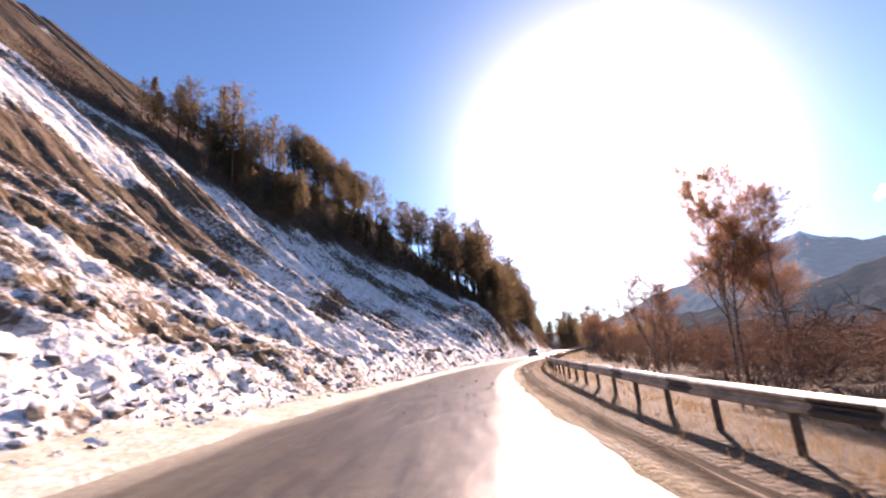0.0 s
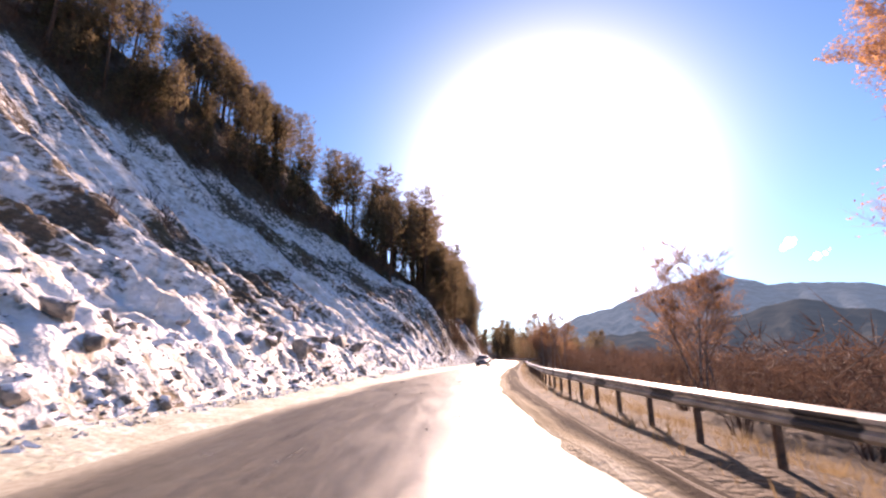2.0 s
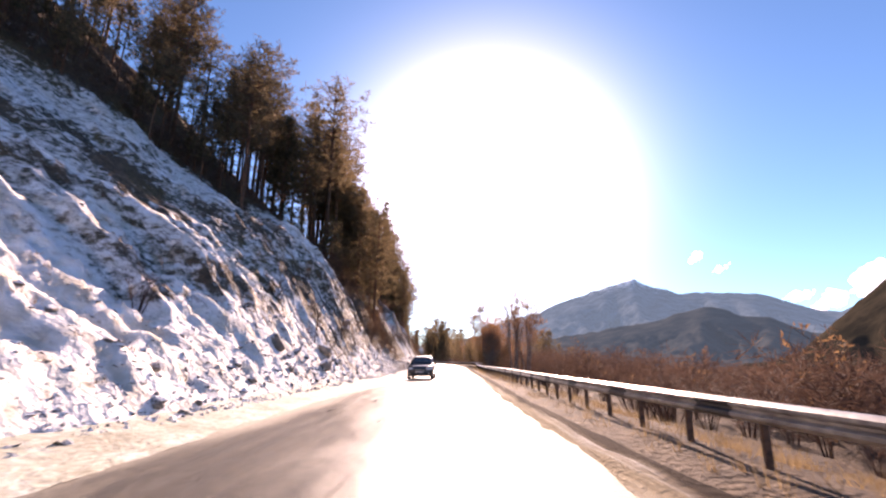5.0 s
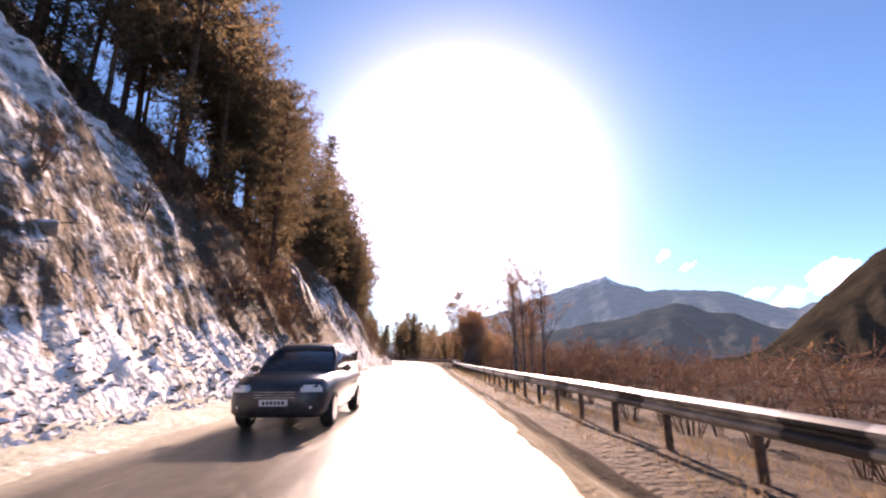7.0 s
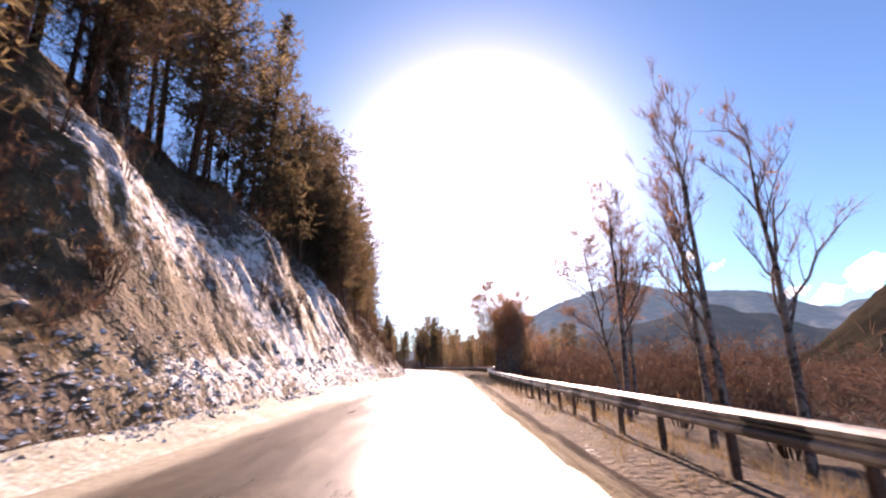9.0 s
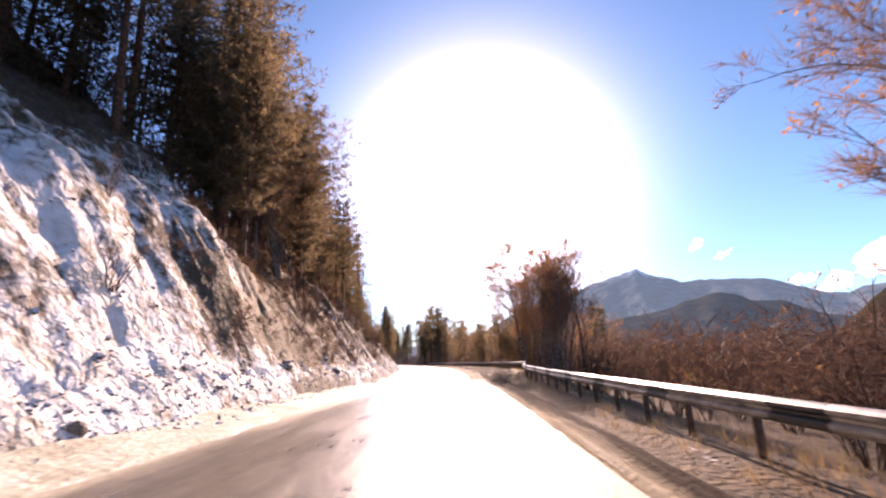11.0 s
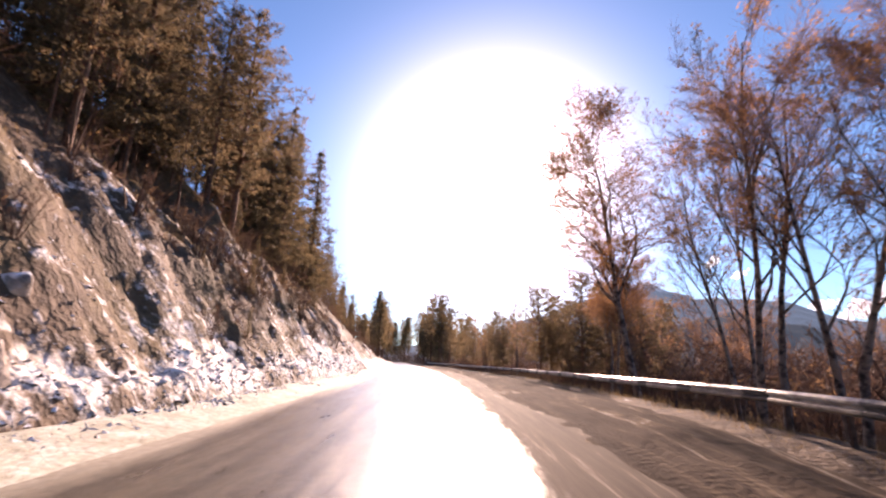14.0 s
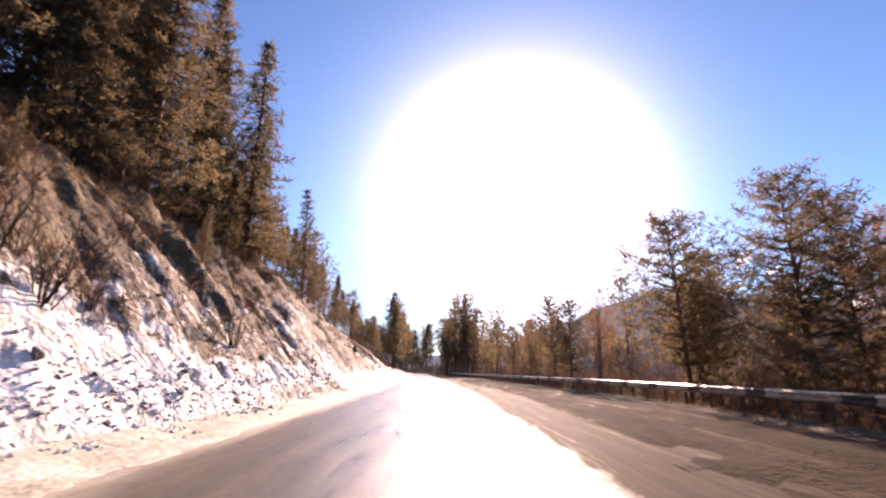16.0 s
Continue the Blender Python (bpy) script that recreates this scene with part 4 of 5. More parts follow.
def plant_right():
    tall = [make_birch(41, 16, 0.03, 0.75, 2, 0.5, 0.95, (17, 11, 9), 0.05), make_birch(42, 11, 0.0, 0.12, 2, 0.5, 0.9, (13, 9, 7)), make_birch(43, 10.5, 0.0, 0.02, 1, 0.15, 0.35, (11, 5, 4)),
            make_birch(44, 18, -0.02, 0.95, 1, 0.7, 1.25, (20, 11, 9), 0.09), make_birch(45, 14, 0.02, 0.4, 2, 0.25, 0.65, (13, 8, 6), 0.05), make_birch(46, 9, 0.0, 0.15, 4, 0.2, 0.7, (9, 6, 5), 0.2), make_birch(48, 11, 0.0, 0.15, 2, 0.4, 0.8, (9, 6, 4))]
    birch = Stock(tall, "bare birch with hanging twigs and a few orange leaves", "tree", "birches behind the guardrail")
    spots = [(0, 40.5, 19.0, 1.05), (0, 40, 22.5, 0.85), (1, 61, 16, 1.1), (1, 64, 18, 1.0), (2, 116.5, 8.9, 1.05), (2, 116, 6.8, 1.0), (2, 119, 8.0, 0.95), (2, 128, 9.0, 1.3), (1, 136.5, 12.2, 1.25),
             (5, 159, 7.2, 0.85), (5, 161.5, 8.2, 0.95), (4, 163.5, 9.0, 0.75), (4, 167.5, 9.0, 0.8), (4, 170.5, 10.6, 0.8), (1, 173, 9.8, 1.0), (4, 175.5, 9.8, 0.85), (4, 178.5, 11.2, 0.8),
             (0, 191, 11.8, 0.62), (3, 186.2, 11.0, 0.95), (4, 205, 21, 0.8), (6, 30, 30, 1.1),
             (6, 188, 18, 0.75), (6, 193, 20, 0.85), (6, 198, 23, 0.95), (6, 200, 18.5, 0.7), (6, 183, 21, 0.75), (6, 207, 25, 0.95), (6, 222, 13, 0.8), (6, 240, 12.5, 0.9), (6, 232, 16, 0.9)]
    for k, s, u, size in spots:
        birch.at(k, right_point(s, u), rnd.uniform(0, 360) if k != 3 else heading(s), size)
    dead = tagged(make_birch(47, 9.0, 0.0, 0.0, 1, 0.0, 0.75, (7, 4, 2), 0.05), "dead bare tree with a few crooked limbs", "tree", "birches behind the guardrail")
    placed(dead, right_point(157.6, 8.5), 70)
    for s, d, size in ((155, 6.5, 0.9), (157, 4.6, 0.8), (158.5, 6.0, 0.95), (121, 7.5, 0.7), (123, 8.5, 0.8), (166, 8.5, 1.2), (170, 10, 1.25), (174, 9, 1.15)):
        birch.at(6, left_point(s, d), s * 40, size * 1.2, 4)
    low = Stock([make_pine(51, 10, 0.2, 3.2, dense=True), make_pine(52, 12, 0.15, 3.4, dense=True)], "young bushy pine behind the guardrail", "tree", "young pines beside the road")
    for i, (s, u, size) in enumerate([(207.5, 11.8, 0.95), (203.5, 14.5, 0.9), (209.5, 13.5, 0.7), (204.5, 17.6, 0.9), (203, 20, 0.9), (212, 16, 0.8), (226, 12, 0.8), (238, 14, 0.9), (250, 11.5, 0.8)]):
        low.at(i, right_point(s, u), i * 77, size)
    for i in range(10):
        s, u = rnd.uniform(0, 330), rnd.uniform(26, 110)
        birch.at(2, right_point(s, u), rnd.uniform(0, 360), rnd.uniform(0.6, 1.1))
    for i in range(50):
        s, u = rnd.uniform(228, 400), rnd.uniform(13, 60)
        far_pines.at(i % 2, right_point(s, u), rnd.uniform(0, 360), rnd.uniform(0.75, 1.25))
    for i in range(95):
        s = rnd.uniform(10, 250)
        u = 7.5 + float(bay(s)) + abs(rnd.gauss(0, 1)) * 5 + (3 if s < 130 else 0)
        shrubs.at(rnd.randrange(4), right_point(s, u), rnd.uniform(0, 360), rnd.uniform(0.7, 1.3))
    # the wood round the road's far end
    for i in range(80):
        if i < 45:
            s = rnd.uniform(414, 470)
            u = rnd.uniform(-22, 42)
        else:
            s = rnd.uniform(320, 415)
            u = rnd.choice([-9, 9, 12]) + rnd.uniform(-2, 9)
            u = min(u, -9.5) if u < 0 else max(u, 8.5 + float(bay(s)))
        p = right_point(s, u) if u > -5.9 else left_point(s, -u - 5.9)
        far_pines.at(i, p, rnd.uniform(0, 360), rnd.uniform(1.3, 2.0))


plant_right()


def thicket():
    """The tangle of brown undergrowth that fills the valley side and the wood's floor."""
    masters = []
    for seed, h, leaf in ((61, 2.4, 0.25), (62, 3.0, 0.18), (63, 2.0, 0.3)):
        b = make_shrub(seed, h, stems=5, leaf=leaf, side=6)
        masters.append([(np.array([v.co[:] for v in c.data.vertices]), np.array([p.vertices[:] for p in c.data.polygons if len(p.vertices) == 3]),
                         np.array([p.vertices[:] for p in c.data.polygons if len(p.vertices) == 4])) for c in b.children])
        for c in list(b.children):
            bpy.data.objects.remove(c)
        bpy.data.objects.remove(b)
    V, F, ids, base = [], [], [], 0
    for i in range(360):
        if i < 180:
            s = rnd.uniform(150, 320)
            u = 6.2 + float(bay(s)) + abs(rnd.gauss(0, 1)) * 7
            p, k = right_point(s, u), rnd.uniform(0.9, 1.5)
        elif i < 250:
            s, u = rnd.uniform(-5, 300), rnd.uniform(22, 140)
            p, k = right_point(s, u), rnd.uniform(1.6, 3.2)
        else:
            s = rnd.uniform(46, 260)
            d = float(np.interp(s, EDGE_S, EDGE_D)) + rnd.uniform(0.3, 13)
            p, k = left_point(s, d), rnd.uniform(0.6, 1.3)
        w = rnd.uniform(0, 2 * math.pi)
        R = np.array([[math.cos(w), -math.sin(w), 0], [math.sin(w), math.cos(w), 0], [0, 0, 1]]) * k
        for m, (co, tri, quad) in enumerate(masters[i % 3]):
            V.append(co @ R.T + np.array(p))
            for f in (tri, quad):
                if len(f):
                    F += (f + base).tolist()
                    ids += [m] * len(f)
            base += len(co)
    ob = new("thicket", mesh_data("thicket", np.concatenate(V).tolist(), F, [M_SHRUB, M_BRUSH_LEAF], mat_ids=ids))
    tagged(ob, "dense brown thicket of bare winter undergrowth", "undergrowth", kind="stuff")


thicket()


def far_wood():
    """Brown leafless bushes and young trees over the valley side, thinning into the distance."""
    V, F = [], []
    for i in range(5200):
        if i >= 4200:
            lo, hi = ((98, 115), (142, 166), (178, 270))[i % 3]
            s = rnd.uniform(lo, hi)
            u, r = FOOT - rnd.uniform(1.6, 10), rnd.uniform(0.25, 0.65)
        elif i < 500:
            s, u, r = rnd.uniform(12, 95), rnd.uniform(18, 60), rnd.uniform(2.0, 4.2)
        elif i >= 3950:
            s, u, r = rnd.uniform(405, 470), rnd.uniform(-24, 45), rnd.uniform(2.0, 4.0)
        elif i >= 3000:
            s = rnd.uniform(40, 92) if i % 2 else rnd.uniform(20, 330)
            u, r = FOOT - float(np.interp(s, EDGE_S, EDGE_D)) - abs(rnd.gauss(0, 1)) * 6 - 0.5, rnd.uniform(0.6, 1.9)
        elif i > 2680:
            s, u, r = rnd.uniform(150, 232), rnd.uniform(15, 45), rnd.uniform(1.7, 3.4)
            r *= 1.0 + 0.5 * (u > 21)
        elif i > 2400:
            s = rnd.uniform(205, 400)
            u, r = 9 + float(bay(s)) + abs(rnd.gauss(0, 1)) * 14, rnd.uniform(1.4, 3.0)
        elif i < 1700:
            s, u, r = rnd.uniform(80, 340), 19 + 100 * rnd.random() ** 1.6, rnd.uniform(1.7, 3.6)
        else:
            s, u, r = rnd.uniform(-20, 500), rnd.uniform(100, 420), rnd.uniform(2.0, 4.5)
        p = right_point(s, u) if u > FOOT else left_point(s, FOOT - u)
        if u > 395:
            p.z = -14
        if i >= 4200:
            clump(V, F, p + Vector((0, 0, 0.1)), r, rnd, 46, (0.012, 0.035))
        elif u < 70:
            for k in range(6):
                c = p + Vector((rnd.gauss(0, 0.5) * r, rnd.gauss(0, 0.5) * r, r * (0.1 + 0.24 * k)))
                clump(V, F, c, r * 0.55, rnd, 15, (0.009, 0.03))
        else:
            for k in range(3):
                c = p + Vector((rnd.gauss(0, 0.5) * r, rnd.gauss(0, 0.5) * r, r * (0.3 + 0.4 * k)))
                clump(V, F, c, r * 0.8, rnd, 11, (0.016, 0.045))
    ob = new("brushwood_belt", mesh_data("brushwood_belt", V, F, M_SHRUB))
    tagged(ob, "brown leafless brushwood covering the valley side", "undergrowth", kind="stuff")


far_wood()


# ---- guardrail ----
def beam_mesh(length, mat, name):
    prof = [(0.0, 0.0), (-0.035, 0.02), (-0.08, 0.055), (-0.08, 0.10), (-0.02, 0.14), (-0.02, 0.17), (-0.08, 0.21), (-0.08, 0.255), (-0.035, 0.29), (0.0, 0.31)]
    V, F, n = [], [], len(prof)
    for th in (0.0, 0.012):
        for y in (0.0, length):
            for x, z in prof:
                V.append((x + th, y, z))
    for j in range(n - 1):
        F.append((j, n + j, n + j + 1, j + 1))
        F.append((2 * n + j, 2 * n + j + 1, 3 * n + j + 1, 3 * n + j))
    for a, b in ((0, 2 * n), (n, 3 * n)):
        for j in range(n - 1):
            F.append((a + j, a + j + 1, b + j + 1, b + j) if a == 0 else (a + j, b + j, b + j + 1, a + j + 1))
    for j in (0, n - 1):
        F.append((j, 2 * n + j, 3 * n + j, n + j))
    return mesh_data(name, V, F, mat)


def build_rail():
    rail = new("guardrail")
    tagged(rail, "dusty white and black painted steel guardrail on short posts", "guardrail")
    long, short = beam_mesh(3.02, M_ZINC, "beam"), beam_mesh(1.02, M_BLACK, "dark_beam")
    bm = bmesh.new()
    bmesh.ops.create_cube(bm, size=1, matrix=Matrix.LocRotScale((0, 0, 0.22), None, (0.11, 0.07, 1.04)))
    bmesh.ops.bevel(bm, geom=bm.edges[:], offset=0.012, segments=1, affect="EDGES")
    post = bpy.data.meshes.new("post")
    bm.to_mesh(post)
    bm.free()
    post.materials.append(M_POST)
    s = -22.0
    while s < 330:
        for me, L in ((long, 3.0), (short, 1.0)):
            p, q = Vector(road_point(s, 4.3 + float(bay(s)))), Vector(road_point(s + L, 4.3 + float(bay(s + L))))
            ob = part_mesh(me.name, me, rail)
            d = q - p
            ob.matrix_basis = pose(p.x, p.y, p.z + 0.46, math.degrees(math.atan2(d.z, math.hypot(d.x, d.y))), 0, math.degrees(math.atan2(-d.x, d.y)))
            s += L
        for off in (0.6, 2.6):
            p = right_point(s - 4 + off, 4.42 + float(bay(s - 4 + off)))
            ob = part_mesh("post", post, rail)
            ob.matrix_basis = pose(p.x, p.y, p.z - 0.02 + 0.03, 0, 0, heading(s))


build_rail()


# ---- rocks and rubble ----
def rock_mesh(seed, squash=0.7):
    """A broken angular block with chipped edges."""
    rnd2 = random.Random(seed)
    bm = bmesh.new()
    sx, sy = rnd2.uniform(0.8, 1.3), rnd2.uniform(0.7, 1.0)
    for _ in range(13):
        v = Vector((rnd2.gauss(0, 1), rnd2.gauss(0, 1), rnd2.gauss(0, 1))).normalized() * rnd2.uniform(0.42, 0.56)
        bm.verts.new((v.x * sx, v.y * sy, v.z * squash))
    hull = bmesh.ops.convex_hull(bm, input=bm.verts[:])
    bmesh.ops.delete(bm, geom=[g for g in hull["geom_interior"] if isinstance(g, bmesh.types.BMVert)], context="VERTS")
    bmesh.ops.bevel(bm, geom=bm.edges[:], offset=0.035, segments=1, affect="EDGES")
    for v in bm.verts:
        v.co += noise.noise_vector(v.co * 7.0 + Vector((seed, 0, 0))) * 0.025
    for f in bm.faces:
        f.smooth = True
    me = bpy.data.meshes.new("rock")
    bm.to_mesh(me)
    bm.free()
    me.materials.append(M_ROCK)
    return me


def scatter_rocks():
    masters = [rock_mesh(i, 0.55 + 0.1 * (i % 4)) for i in range(7)]
    for i in range(295):
        s = rnd.uniform(4, 62) if i < 200 else rnd.uniform(62, 215)
        d = abs(rnd.gauss(0, 1)) * 1.3 + 0.1
        p = left_point(s, d)
        size = rnd.uniform(0.15, 0.42) * (1.7 if rnd.random() < 0.12 else 1)
        ob = new("rock", masters[i % 7])
        ob.matrix_basis = pose(p.x, p.y, p.z + 0.05 * size, rnd.uniform(-25, 25), rnd.uniform(-25, 25), rnd.uniform(0, 360)) @ Matrix.Diagonal((size, size, size, 1))
        tagged(ob, "grey broken rock dusted with snow at the slope's foot", "rock", "rocks along the road")


scatter_rocks()


def boulders():
    masters = [rock_mesh(40 + i, 0.75 + 0.1 * i) for i in range(4)]
    for i, (s, d, size) in enumerate([(23.8, 1.5, 1.7), (22.6, 2.0, 1.5), (21.6, 1.6, 1.2), (25.5, 1.8, 1.1), (40.4, 1.5, 1.3), (41.8, 1.3, 1.0), (43.0, 1.6, 1.2), (44.4, 1.3, 1.3),
                                      (45.6, 1.5, 1.1), (46.8, 1.2, 0.9), (33.0, 1.9, 1.3), (35.0, 2.4, 1.1), (51.5, 1.8, 2.1), (53.0, 1.4, 1.6), (58.5, 1.6, 1.3), (76.5, 1.5, 1.6), (78, 1.2, 1.2),
                                      (90.3, 2.2, 1.2), (99.5, 1.5, 1.0), (104, 1.4, 1.1), (38.2, 2.6, 1.0), (48.8, 2.2, 1.4), (169.8, 1.2, 2.3), (171.2, 2.2, 1.5), (88, 7.6, 3.0), (80.6, 0.7, 2.0), (82.4, 1.4, 1.7)]):
        p = left_point(s, d)
        size *= 1.0 if 39 < s < 54 else 0.72
        ob = new("boulder", masters[i % 4])
        ob.matrix_basis = pose(p.x, p.y, p.z + (0.16 if 39 < s < 54 else -0.12 if s > 100 else 0.04) * size, rnd.uniform(-20, 20), rnd.uniform(-20, 20), rnd.uniform(0, 360)) @ Matrix.Diagonal((size, size * 0.9, size * 0.8, 1))
        tagged(ob, "large angular grey boulder with snow on its top", "boulder", "boulders at the slope's foot")


boulders()


def scatter_clods():
    """Loose snow clods and gravel along the foot of the slope."""
    V, F = [], []
    octa = ((1, 0, 0), (0, 1, 0), (-1, 0, 0), (0, -1, 0), (0, 0, 1), (0, 0, -1))
    for i in range(24500):
        s = rnd.uniform(2, 215) if i < 20000 else rnd.uniform(94, 118) if i % 3 else rnd.uniform(174, 204)
        d = abs(rnd.gauss(0, 1)) * (0.9 if rnd.random() < 0.65 else 3.0) - (0.45 if s < 95 or rnd.random() < 0.7 else 1.0)
        if i >= 20000:
            d = 1.9 * rnd.random() - 0.3
        p = left_point(s, d) if d > 0 else Vector(road_point(s, FOOT - d, 0.22 + d * 0.19))
        r = 0.03 + (0.085 if s < 95 else 0.055) * rnd.random() ** 2 * (1.9 if rnd.random() < 0.1 else 1) * (0.85 if i >= 20000 else 1)
        p.z -= 0.35 * r
        b = len(V)
        for dx, dy, dz in octa:
            V.append(p + Vector((dx * rnd.uniform(0.6, 1.2) + rnd.gauss(0, 0.3), dy * rnd.uniform(0.6, 1.2) + rnd.gauss(0, 0.3), dz * rnd.uniform(0.6, 1.0) + rnd.gauss(0, 0.15))) * r)
        for a, c in ((0, 1), (1, 2), (2, 3), (3, 0)):
            F += [(b + a, b + c, b + 4), (b + c, b + a, b + 5)]
    ob = new("rubble", mesh_data("rubble", V, F, M_CLOD))
    tagged(ob, "snow clods and gravel along the slope's foot", "rubble", kind="stuff")


scatter_clods()


def scatter_grass():
    V, F = [], []

    def tuft(p, h, n):
        for _ in range(n):
            d = Vector((rnd.gauss(0, 0.4), rnd.gauss(0, 0.4), 1)).normalized()
            e = d.cross(Vector((rnd.gauss(0, 1), rnd.gauss(0, 1), 0.1))).normalized() * 0.007
            b = len(V)
            o = p + Vector((rnd.gauss(0, 0.08), rnd.gauss(0, 0.08), -0.03))
            V.extend([o - e, o + e, o + d * h * rnd.uniform(0.5, 1.1)])
            F.append((b, b + 1, b + 2))
    for i in range(9000):
        s, d = rnd.uniform(2, 215), rnd.uniform(0.8, 26)
        if noise.noise(Vector((s * 0.11, d * 0.11, 5.0))) > 0.02:
            tuft(left_point(s, d), rnd.uniform(0.15, 0.35), 8)
    for i in range(9000):
        s = rnd.uniform(2, 215) if i % 2 else rnd.choice((rnd.uniform(98, 115), rnd.uniform(142, 166), rnd.uniform(178, 215)))
        d = float(np.interp(s, EDGE_S, EDGE_D)) + rnd.uniform(-1.5, 11)
        tuft(left_point(s, max(1.2, d)), rnd.uniform(0.25, 0.55), 8)
    for i in range(7000):
        s, u = rnd.uniform(2, 230), 3.4 + abs(rnd.gauss(0, 1)) * 5
        u += float(bay(s))
        tuft(right_point(s, u), rnd.uniform(0.15, 0.5), 6)
    ob = new("dry_grass", mesh_data("dry_grass", V, F, M_DRY))
    tagged(ob, "tufts of dry yellow grass on slope and verge", "grass", kind="stuff")


scatter_grass()


# ---- the car in the oncoming lane ----
M_PAINT, _nt, _b = material("dark_grey_car_paint", 0.4, 0.4, 0.2)
put(_nt, _b.inputs["Base Color"], ramp(_nt, noise_tex(_nt, 5.0, 6), [(0.35, (0.03, 0.028, 0.032)), (0.7, (0.065, 0.058, 0.055))]))
_b.inputs["Coat Weight"].default_value = 0.4
M_GLASS, _nt, _b = material("dark_car_glass", 0.06, 0.6)
put(_nt, _b.inputs["Base Color"], ramp(_nt, noise_tex(_nt, 2.0), [(0.3, (0.02, 0.022, 0.025)), (0.7, (0.05, 0.05, 0.055))]))
M_RUBBER = mat_simple("black_rubber", (0.015, 0.015, 0.015), (0.05, 0.045, 0.04), 8, 0.85)
M_ALLOY = mat_simple("dirty_alloy", (0.25, 0.25, 0.25), (0.5, 0.49, 0.47), 8, 0.4, 0.5, metal=0.7)
M_LAMP = mat_simple("headlight_glass", (0.6, 0.62, 0.65), (0.8, 0.82, 0.85), 6, 0.15, 0.6)
M_PLASTIC = mat_simple("black_plastic", (0.02, 0.02, 0.02), (0.05, 0.05, 0.05), 10, 0.6)
M_PLATE = mat_simple("plate_white", (0.6, 0.6, 0.6), (0.72, 0.72, 0.72), 9, 0.5)


def loft(stations, ring):
    """A skin through cross-sections: stations of (y, half width, low, high, shoulder), ring points per half."""
    V, F, n = [], [], 0
    for y, hw, lo, hi, top in stations:
        half = [(0.0, lo), (hw * 0.82, lo), (hw * 0.97, lo + (hi - lo) * 0.14), (hw, lo + (hi - lo) * 0.45), (hw * 0.985, lo + (hi - lo) * 0.72), (hw * top, hi - 0.02 * (hi - lo)), (hw * top * 0.6, hi), (0.0, hi + 0.015)]
        loop = half + [(-x, z) for x, z in half[-2:0:-1]]
        n = len(loop)
        V += [(x, y, z) for x, z in loop]
    for i in range(len(stations) - 1):
        for k in range(n):
            k2 = (k + 1) % n
            F.append((i * n + k, i * n + k2, (i + 1) * n + k2, (i + 1) * n + k))
    F.append(tuple(range(n))[::-1])
    F.append(tuple((len(stations) - 1) * n + k for k in range(n)))
    return V, F


def box_part(name, size, at, mat, parent, bevel=0.02, rot=(0, 0, 0), label=""):
    bm = bmesh.new()
    bmesh.ops.create_cube(bm, size=1, matrix=pose(*at, *rot) @ Matrix.Diagonal((*size, 1)))
    bmesh.ops.bevel(bm, geom=bm.edges[:], offset=bevel, segments=2, affect="EDGES")
    return part(name, bm, mat, parent, label)


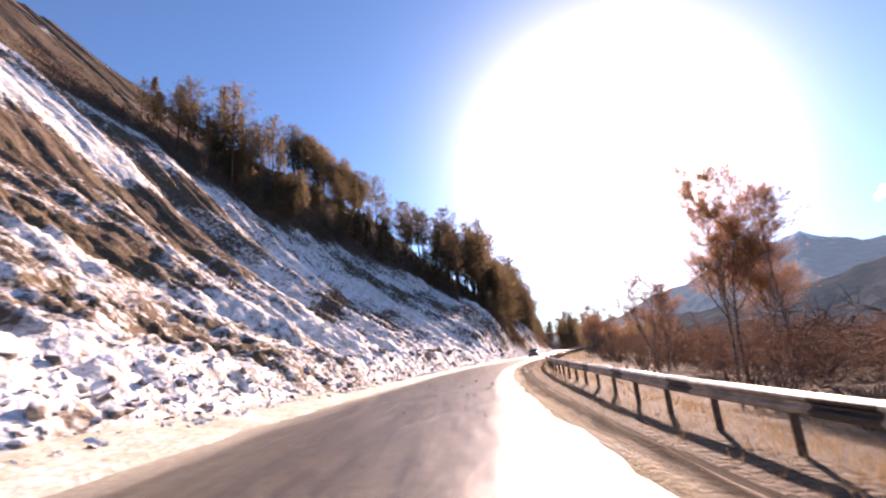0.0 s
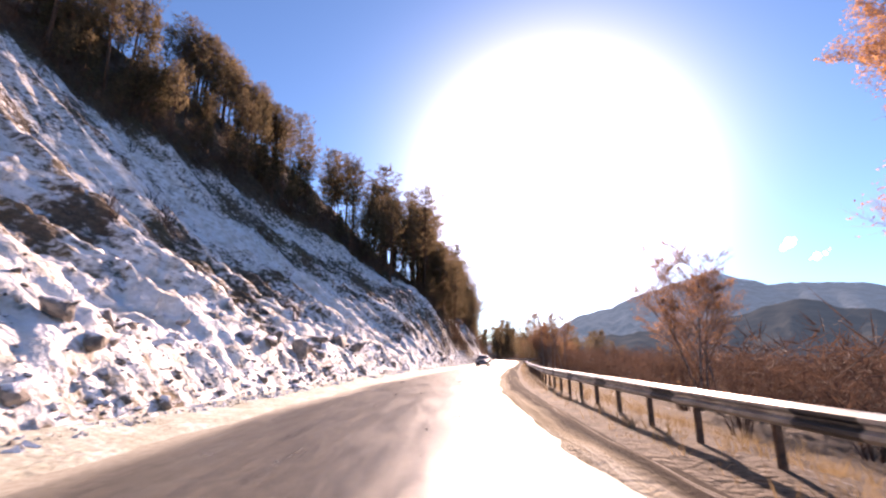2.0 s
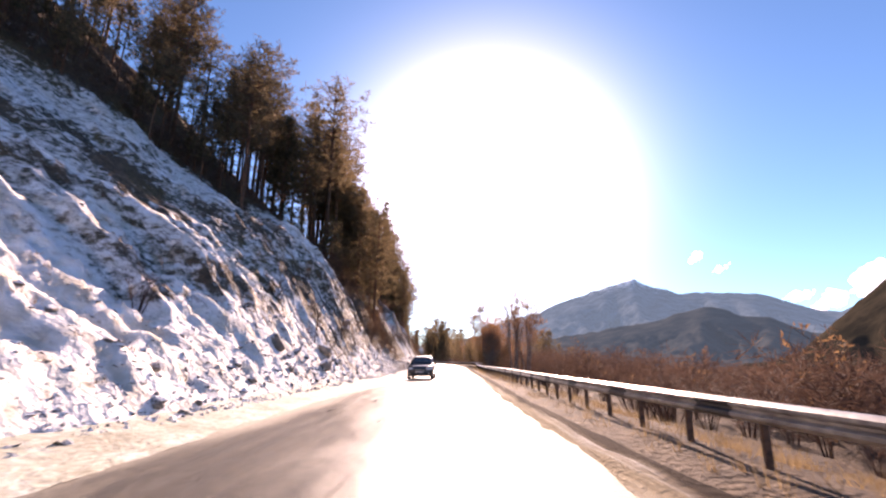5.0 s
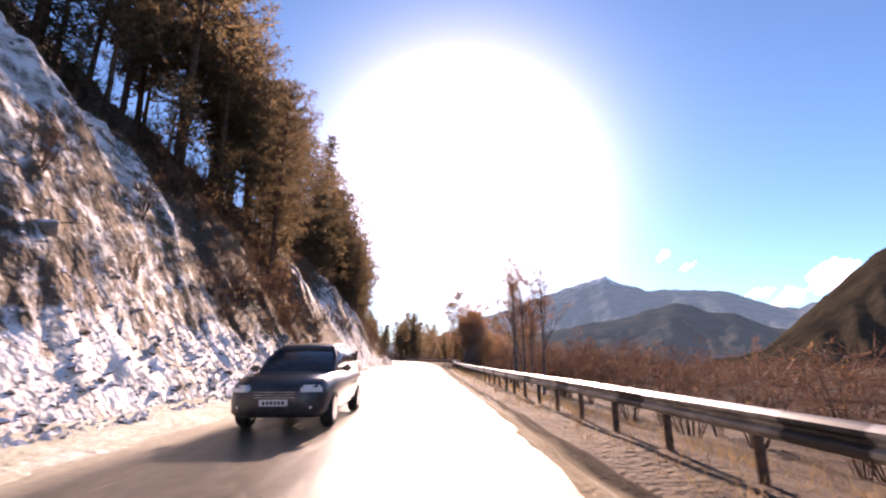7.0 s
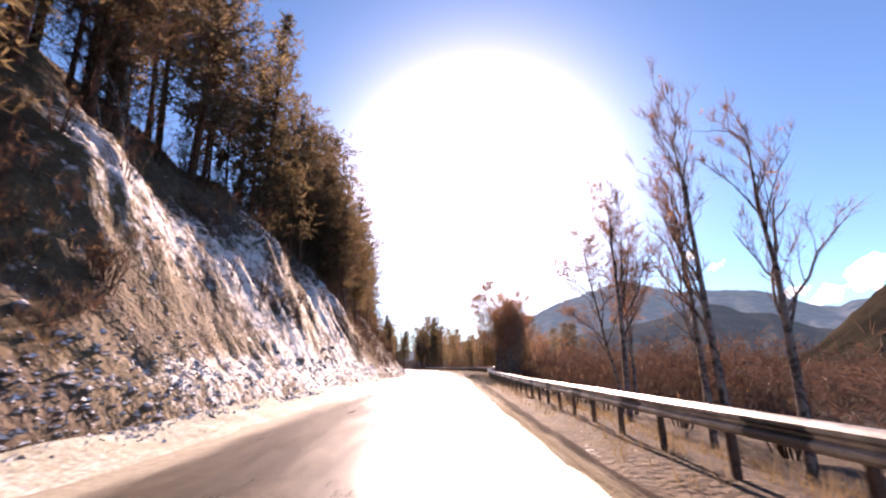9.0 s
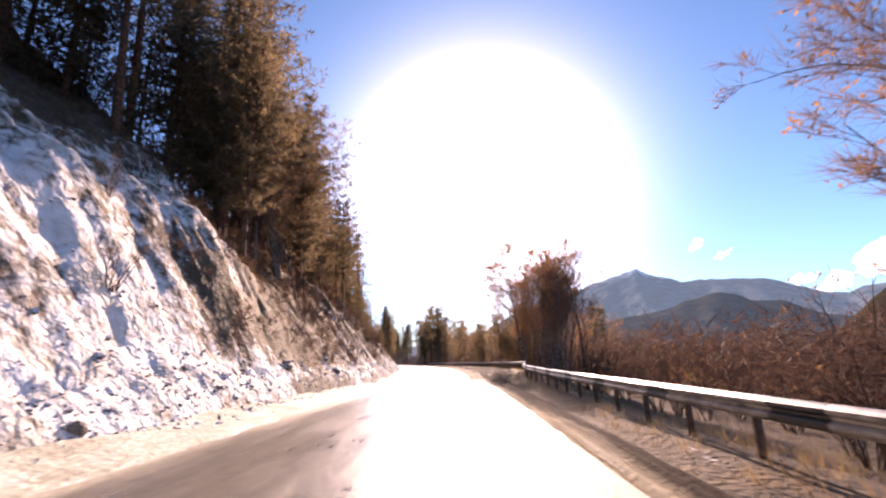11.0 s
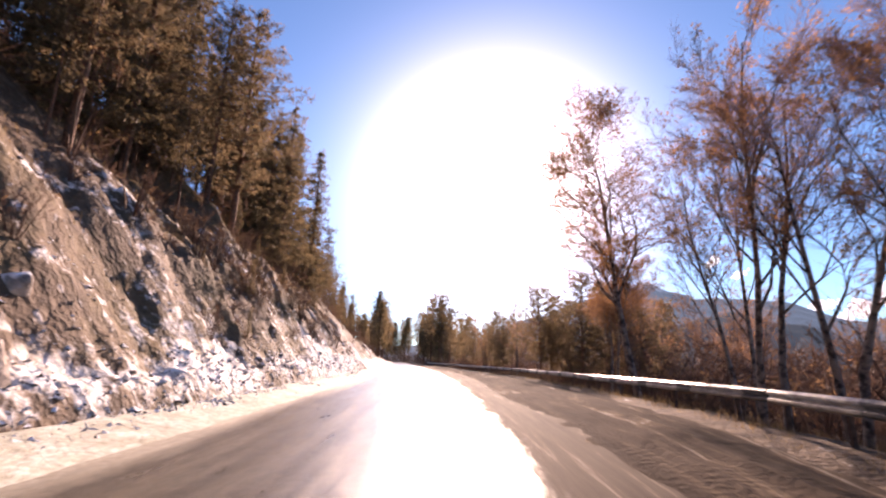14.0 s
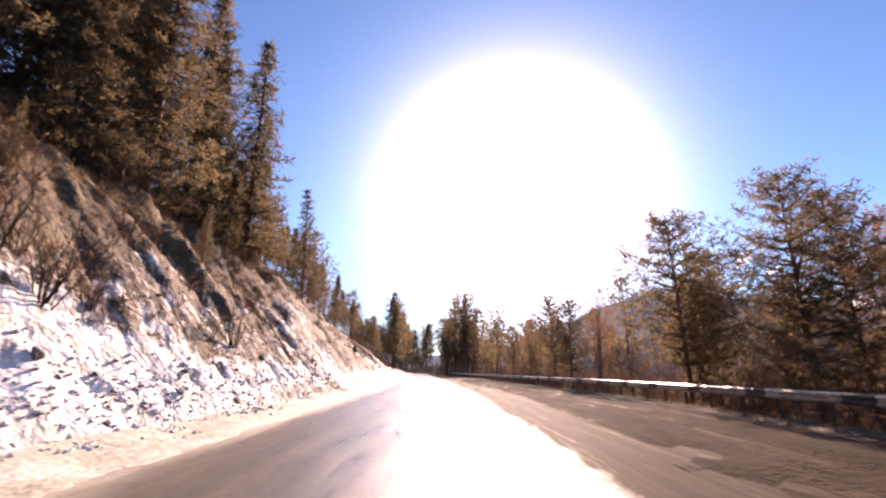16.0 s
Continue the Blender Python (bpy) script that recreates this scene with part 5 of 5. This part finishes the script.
def build_car():
    """Nose towards -y; 4.4 m long."""
    car = tagged(new("car"), "dark grey crossover car driving on the wet road", "car")
    V, F = loft([(-2.18, 0.62, 0.36, 0.70, 0.9), (-2.08, 0.80, 0.26, 0.84, 0.92), (-1.75, 0.88, 0.24, 0.95, 0.9), (-0.95, 0.90, 0.24, 1.03, 0.9), (0.0, 0.90, 0.24, 1.02, 0.95),
                 (1.2, 0.90, 0.24, 1.04, 0.95), (1.9, 0.88, 0.28, 1.02, 0.92), (2.15, 0.80, 0.36, 0.95, 0.9), (2.2, 0.7, 0.42, 0.85, 0.9)], 8)
    body = part_mesh("body", mesh_data("body", V, F, M_PAINT, True), car)
    V, F = loft([(-1.0, 0.70, 0.98, 1.03, 0.95), (-0.72, 0.76, 0.98, 1.24, 0.86), (-0.28, 0.78, 0.98, 1.52, 0.76), (0.4, 0.79, 0.98, 1.60, 0.74), (1.2, 0.78, 0.98, 1.57, 0.74), (1.75, 0.75, 0.98, 1.44, 0.76), (2.05, 0.70, 0.98, 1.06, 0.9)], 8)
    part_mesh("cabin", mesh_data("cabin", V, F, M_GLASS, True), car, "dark tinted windows")
    V, F = loft([(-0.36, 0.56, 1.47, 1.50, 0.95), (-0.2, 0.60, 1.50, 1.57, 0.9), (0.4, 0.62, 1.55, 1.635, 0.9), (1.2, 0.61, 1.53, 1.605, 0.9), (1.7, 0.58, 1.42, 1.49, 0.9)], 8)
    part_mesh("roof", mesh_data("roof", V, F, M_PAINT, True), car)
    for sx in (-1, 1):
        for y0, y1 in ((-0.93, -0.3), (0.5, 0.56), (1.5, 1.95)):
            z0, z1 = (1.0, 1.5) if y0 < 0 else ((1.0, 1.56) if y0 < 1 else (1.46, 1.05))
            V, F = [], []
            a, b = Vector((sx * (0.76 if y0 < 0 else 0.79), y0, z0)), Vector((sx * 0.60, y1, z1))
            tube(V, F, [a, (a + b) / 2 + Vector((sx * 0.035, 0, 0.02)), b], [0.04, 0.04, 0.04], 6)
            part_mesh("pillar", mesh_data("pillar", V, F, M_PAINT, True), car)
        box_part("headlight", (0.38, 0.2, 0.16), (sx * 0.62, -2.06, 0.74), M_LAMP, car, 0.04, (0, 0, sx * 22))
        box_part("fog_light", (0.14, 0.05, 0.07), (sx * 0.6, -2.14, 0.44), M_LAMP, car, 0.015)
        box_part("mirror", (0.2, 0.12, 0.14), (sx * 0.98, -0.62, 1.08), M_PAINT, car, 0.04)
        box_part("tail_light", (0.2, 0.1, 0.3), (sx * 0.7, 2.1, 0.85), mat_tail, car, 0.03)
        for y in (-1.32, 1.32):
            wheel = new("wheel")
            wheel.parent = car
            wheel.matrix_basis = pose(sx * 0.80, y, 0.34, 0, 90, 0)
            bm = bmesh.new()
            bmesh.ops.create_cone(bm, cap_ends=True, segments=28, radius1=0.34, radius2=0.34, depth=0.22)
            bmesh.ops.bevel(bm, geom=[e for e in bm.edges if abs(e.verts[0].co.z - e.verts[1].co.z) < 1e-4], offset=0.04, segments=2, affect="EDGES")
            part("tyre", bm, M_RUBBER, wheel)
            bm = bmesh.new()
            bmesh.ops.create_cone(bm, cap_ends=True, segments=24, radius1=0.22, radius2=0.21, depth=0.235)
            part("rim", bm, M_ALLOY, wheel)
    box_part("grille", (0.78, 0.06, 0.16), (0, -2.155, 0.66), M_PLASTIC, car, 0.02)
    box_part("bumper_intake", (1.0, 0.06, 0.14), (0, -2.14, 0.40), M_PLASTIC, car, 0.02)
    plate = box_part("number_plate", (0.5, 0.03, 0.11), (0, -2.20, 0.52), M_PLATE, car, 0.006)
    for k in range(6):
        box_part("plate_bar", (0.045, 0.012, 0.06), (-0.17 + k * 0.068, -2.218, 0.52), M_PLASTIC, plate, 0.003)
    for k in range(3):
        box_part("grille_bar", (0.74, 0.02, 0.014), (0, -2.19, 0.61 + k * 0.045), M_ALLOY, car, 0.004)
    for sx in (-1, 1):
        box_part("wiper", (0.5, 0.02, 0.02), (sx * 0.3 - 0.1, -0.86, 1.13), M_PLASTIC, car, 0.006, (30, 0, 0))
    p = Vector(road_point(91.7, -2.7))
    car.matrix_basis = pose(p.x, p.y, p.z, 0, 0, heading(91.7))
    return car


mat_tail = mat_simple("red_lamp_glass", (0.2, 0.01, 0.01), (0.35, 0.02, 0.02), 9, 0.2, 0.6)
build_car()


# ---- small clouds over the far ridge ----
M_CLOUD, _nt, _b = material("cloud_white", 1.0, 0.0)
put(_nt, _b.inputs["Base Color"], ramp(_nt, noise_tex(_nt, 0.02, 6), [(0.3, (0.75, 0.77, 0.8)), (0.7, (0.9, 0.9, 0.9))]))
# pale emission stands in for sunlight scattered inside the cloud
_b.inputs["Emission Color"].default_value = (0.55, 0.6, 0.68, 1)
_b.inputs["Emission Strength"].default_value = 1.0


def cloud(az, el, width, high, seed):
    rnd3 = random.Random(seed)
    bm = bmesh.new()
    R = 4100.0
    c = Vector((30 + R * math.sin(radians(az)), 100 + R * math.cos(radians(az)), R * math.tan(radians(el))))
    side = Vector((math.cos(radians(az)), -math.sin(radians(az)), 0))
    for k in range(14):
        f = rnd3.uniform(-1, 1)
        r = high * rnd3.uniform(0.25, 0.5) * (1.15 - abs(f))
        at = c + side * f * width / 2 + Vector((0, 0, rnd3.uniform(-0.15, 0.3) * high + f * high * 0.4))
        g = bmesh.ops.create_icosphere(bm, subdivisions=3, radius=r, matrix=Matrix.Translation(at))
        for v in g["verts"]:
            v.co += (v.co - at) * noise.fractal(v.co * 0.02, 0.8, 2.0, 4) * 0.5
    me = bpy.data.meshes.new("cloud")
    bm.to_mesh(me)
    bm.free()
    me.materials.append(M_CLOUD)
    me.polygons.foreach_set("use_smooth", [True] * len(me.polygons))
    ob = new("cloud", me)
    tagged(ob, "small white cloud above the far ridge", "cloud", "clouds over the ridge", "structure")


for i, (az, el, w, h) in enumerate([(46.3, 11.4, 110, 75), (48.6, 10.0, 130, 60), (61.0, 7.6, 300, 190), (57.8, 5.8, 330, 110), (55.0, 6.4, 200, 70)]):
    cloud(az, el, w, h, 70 + i)
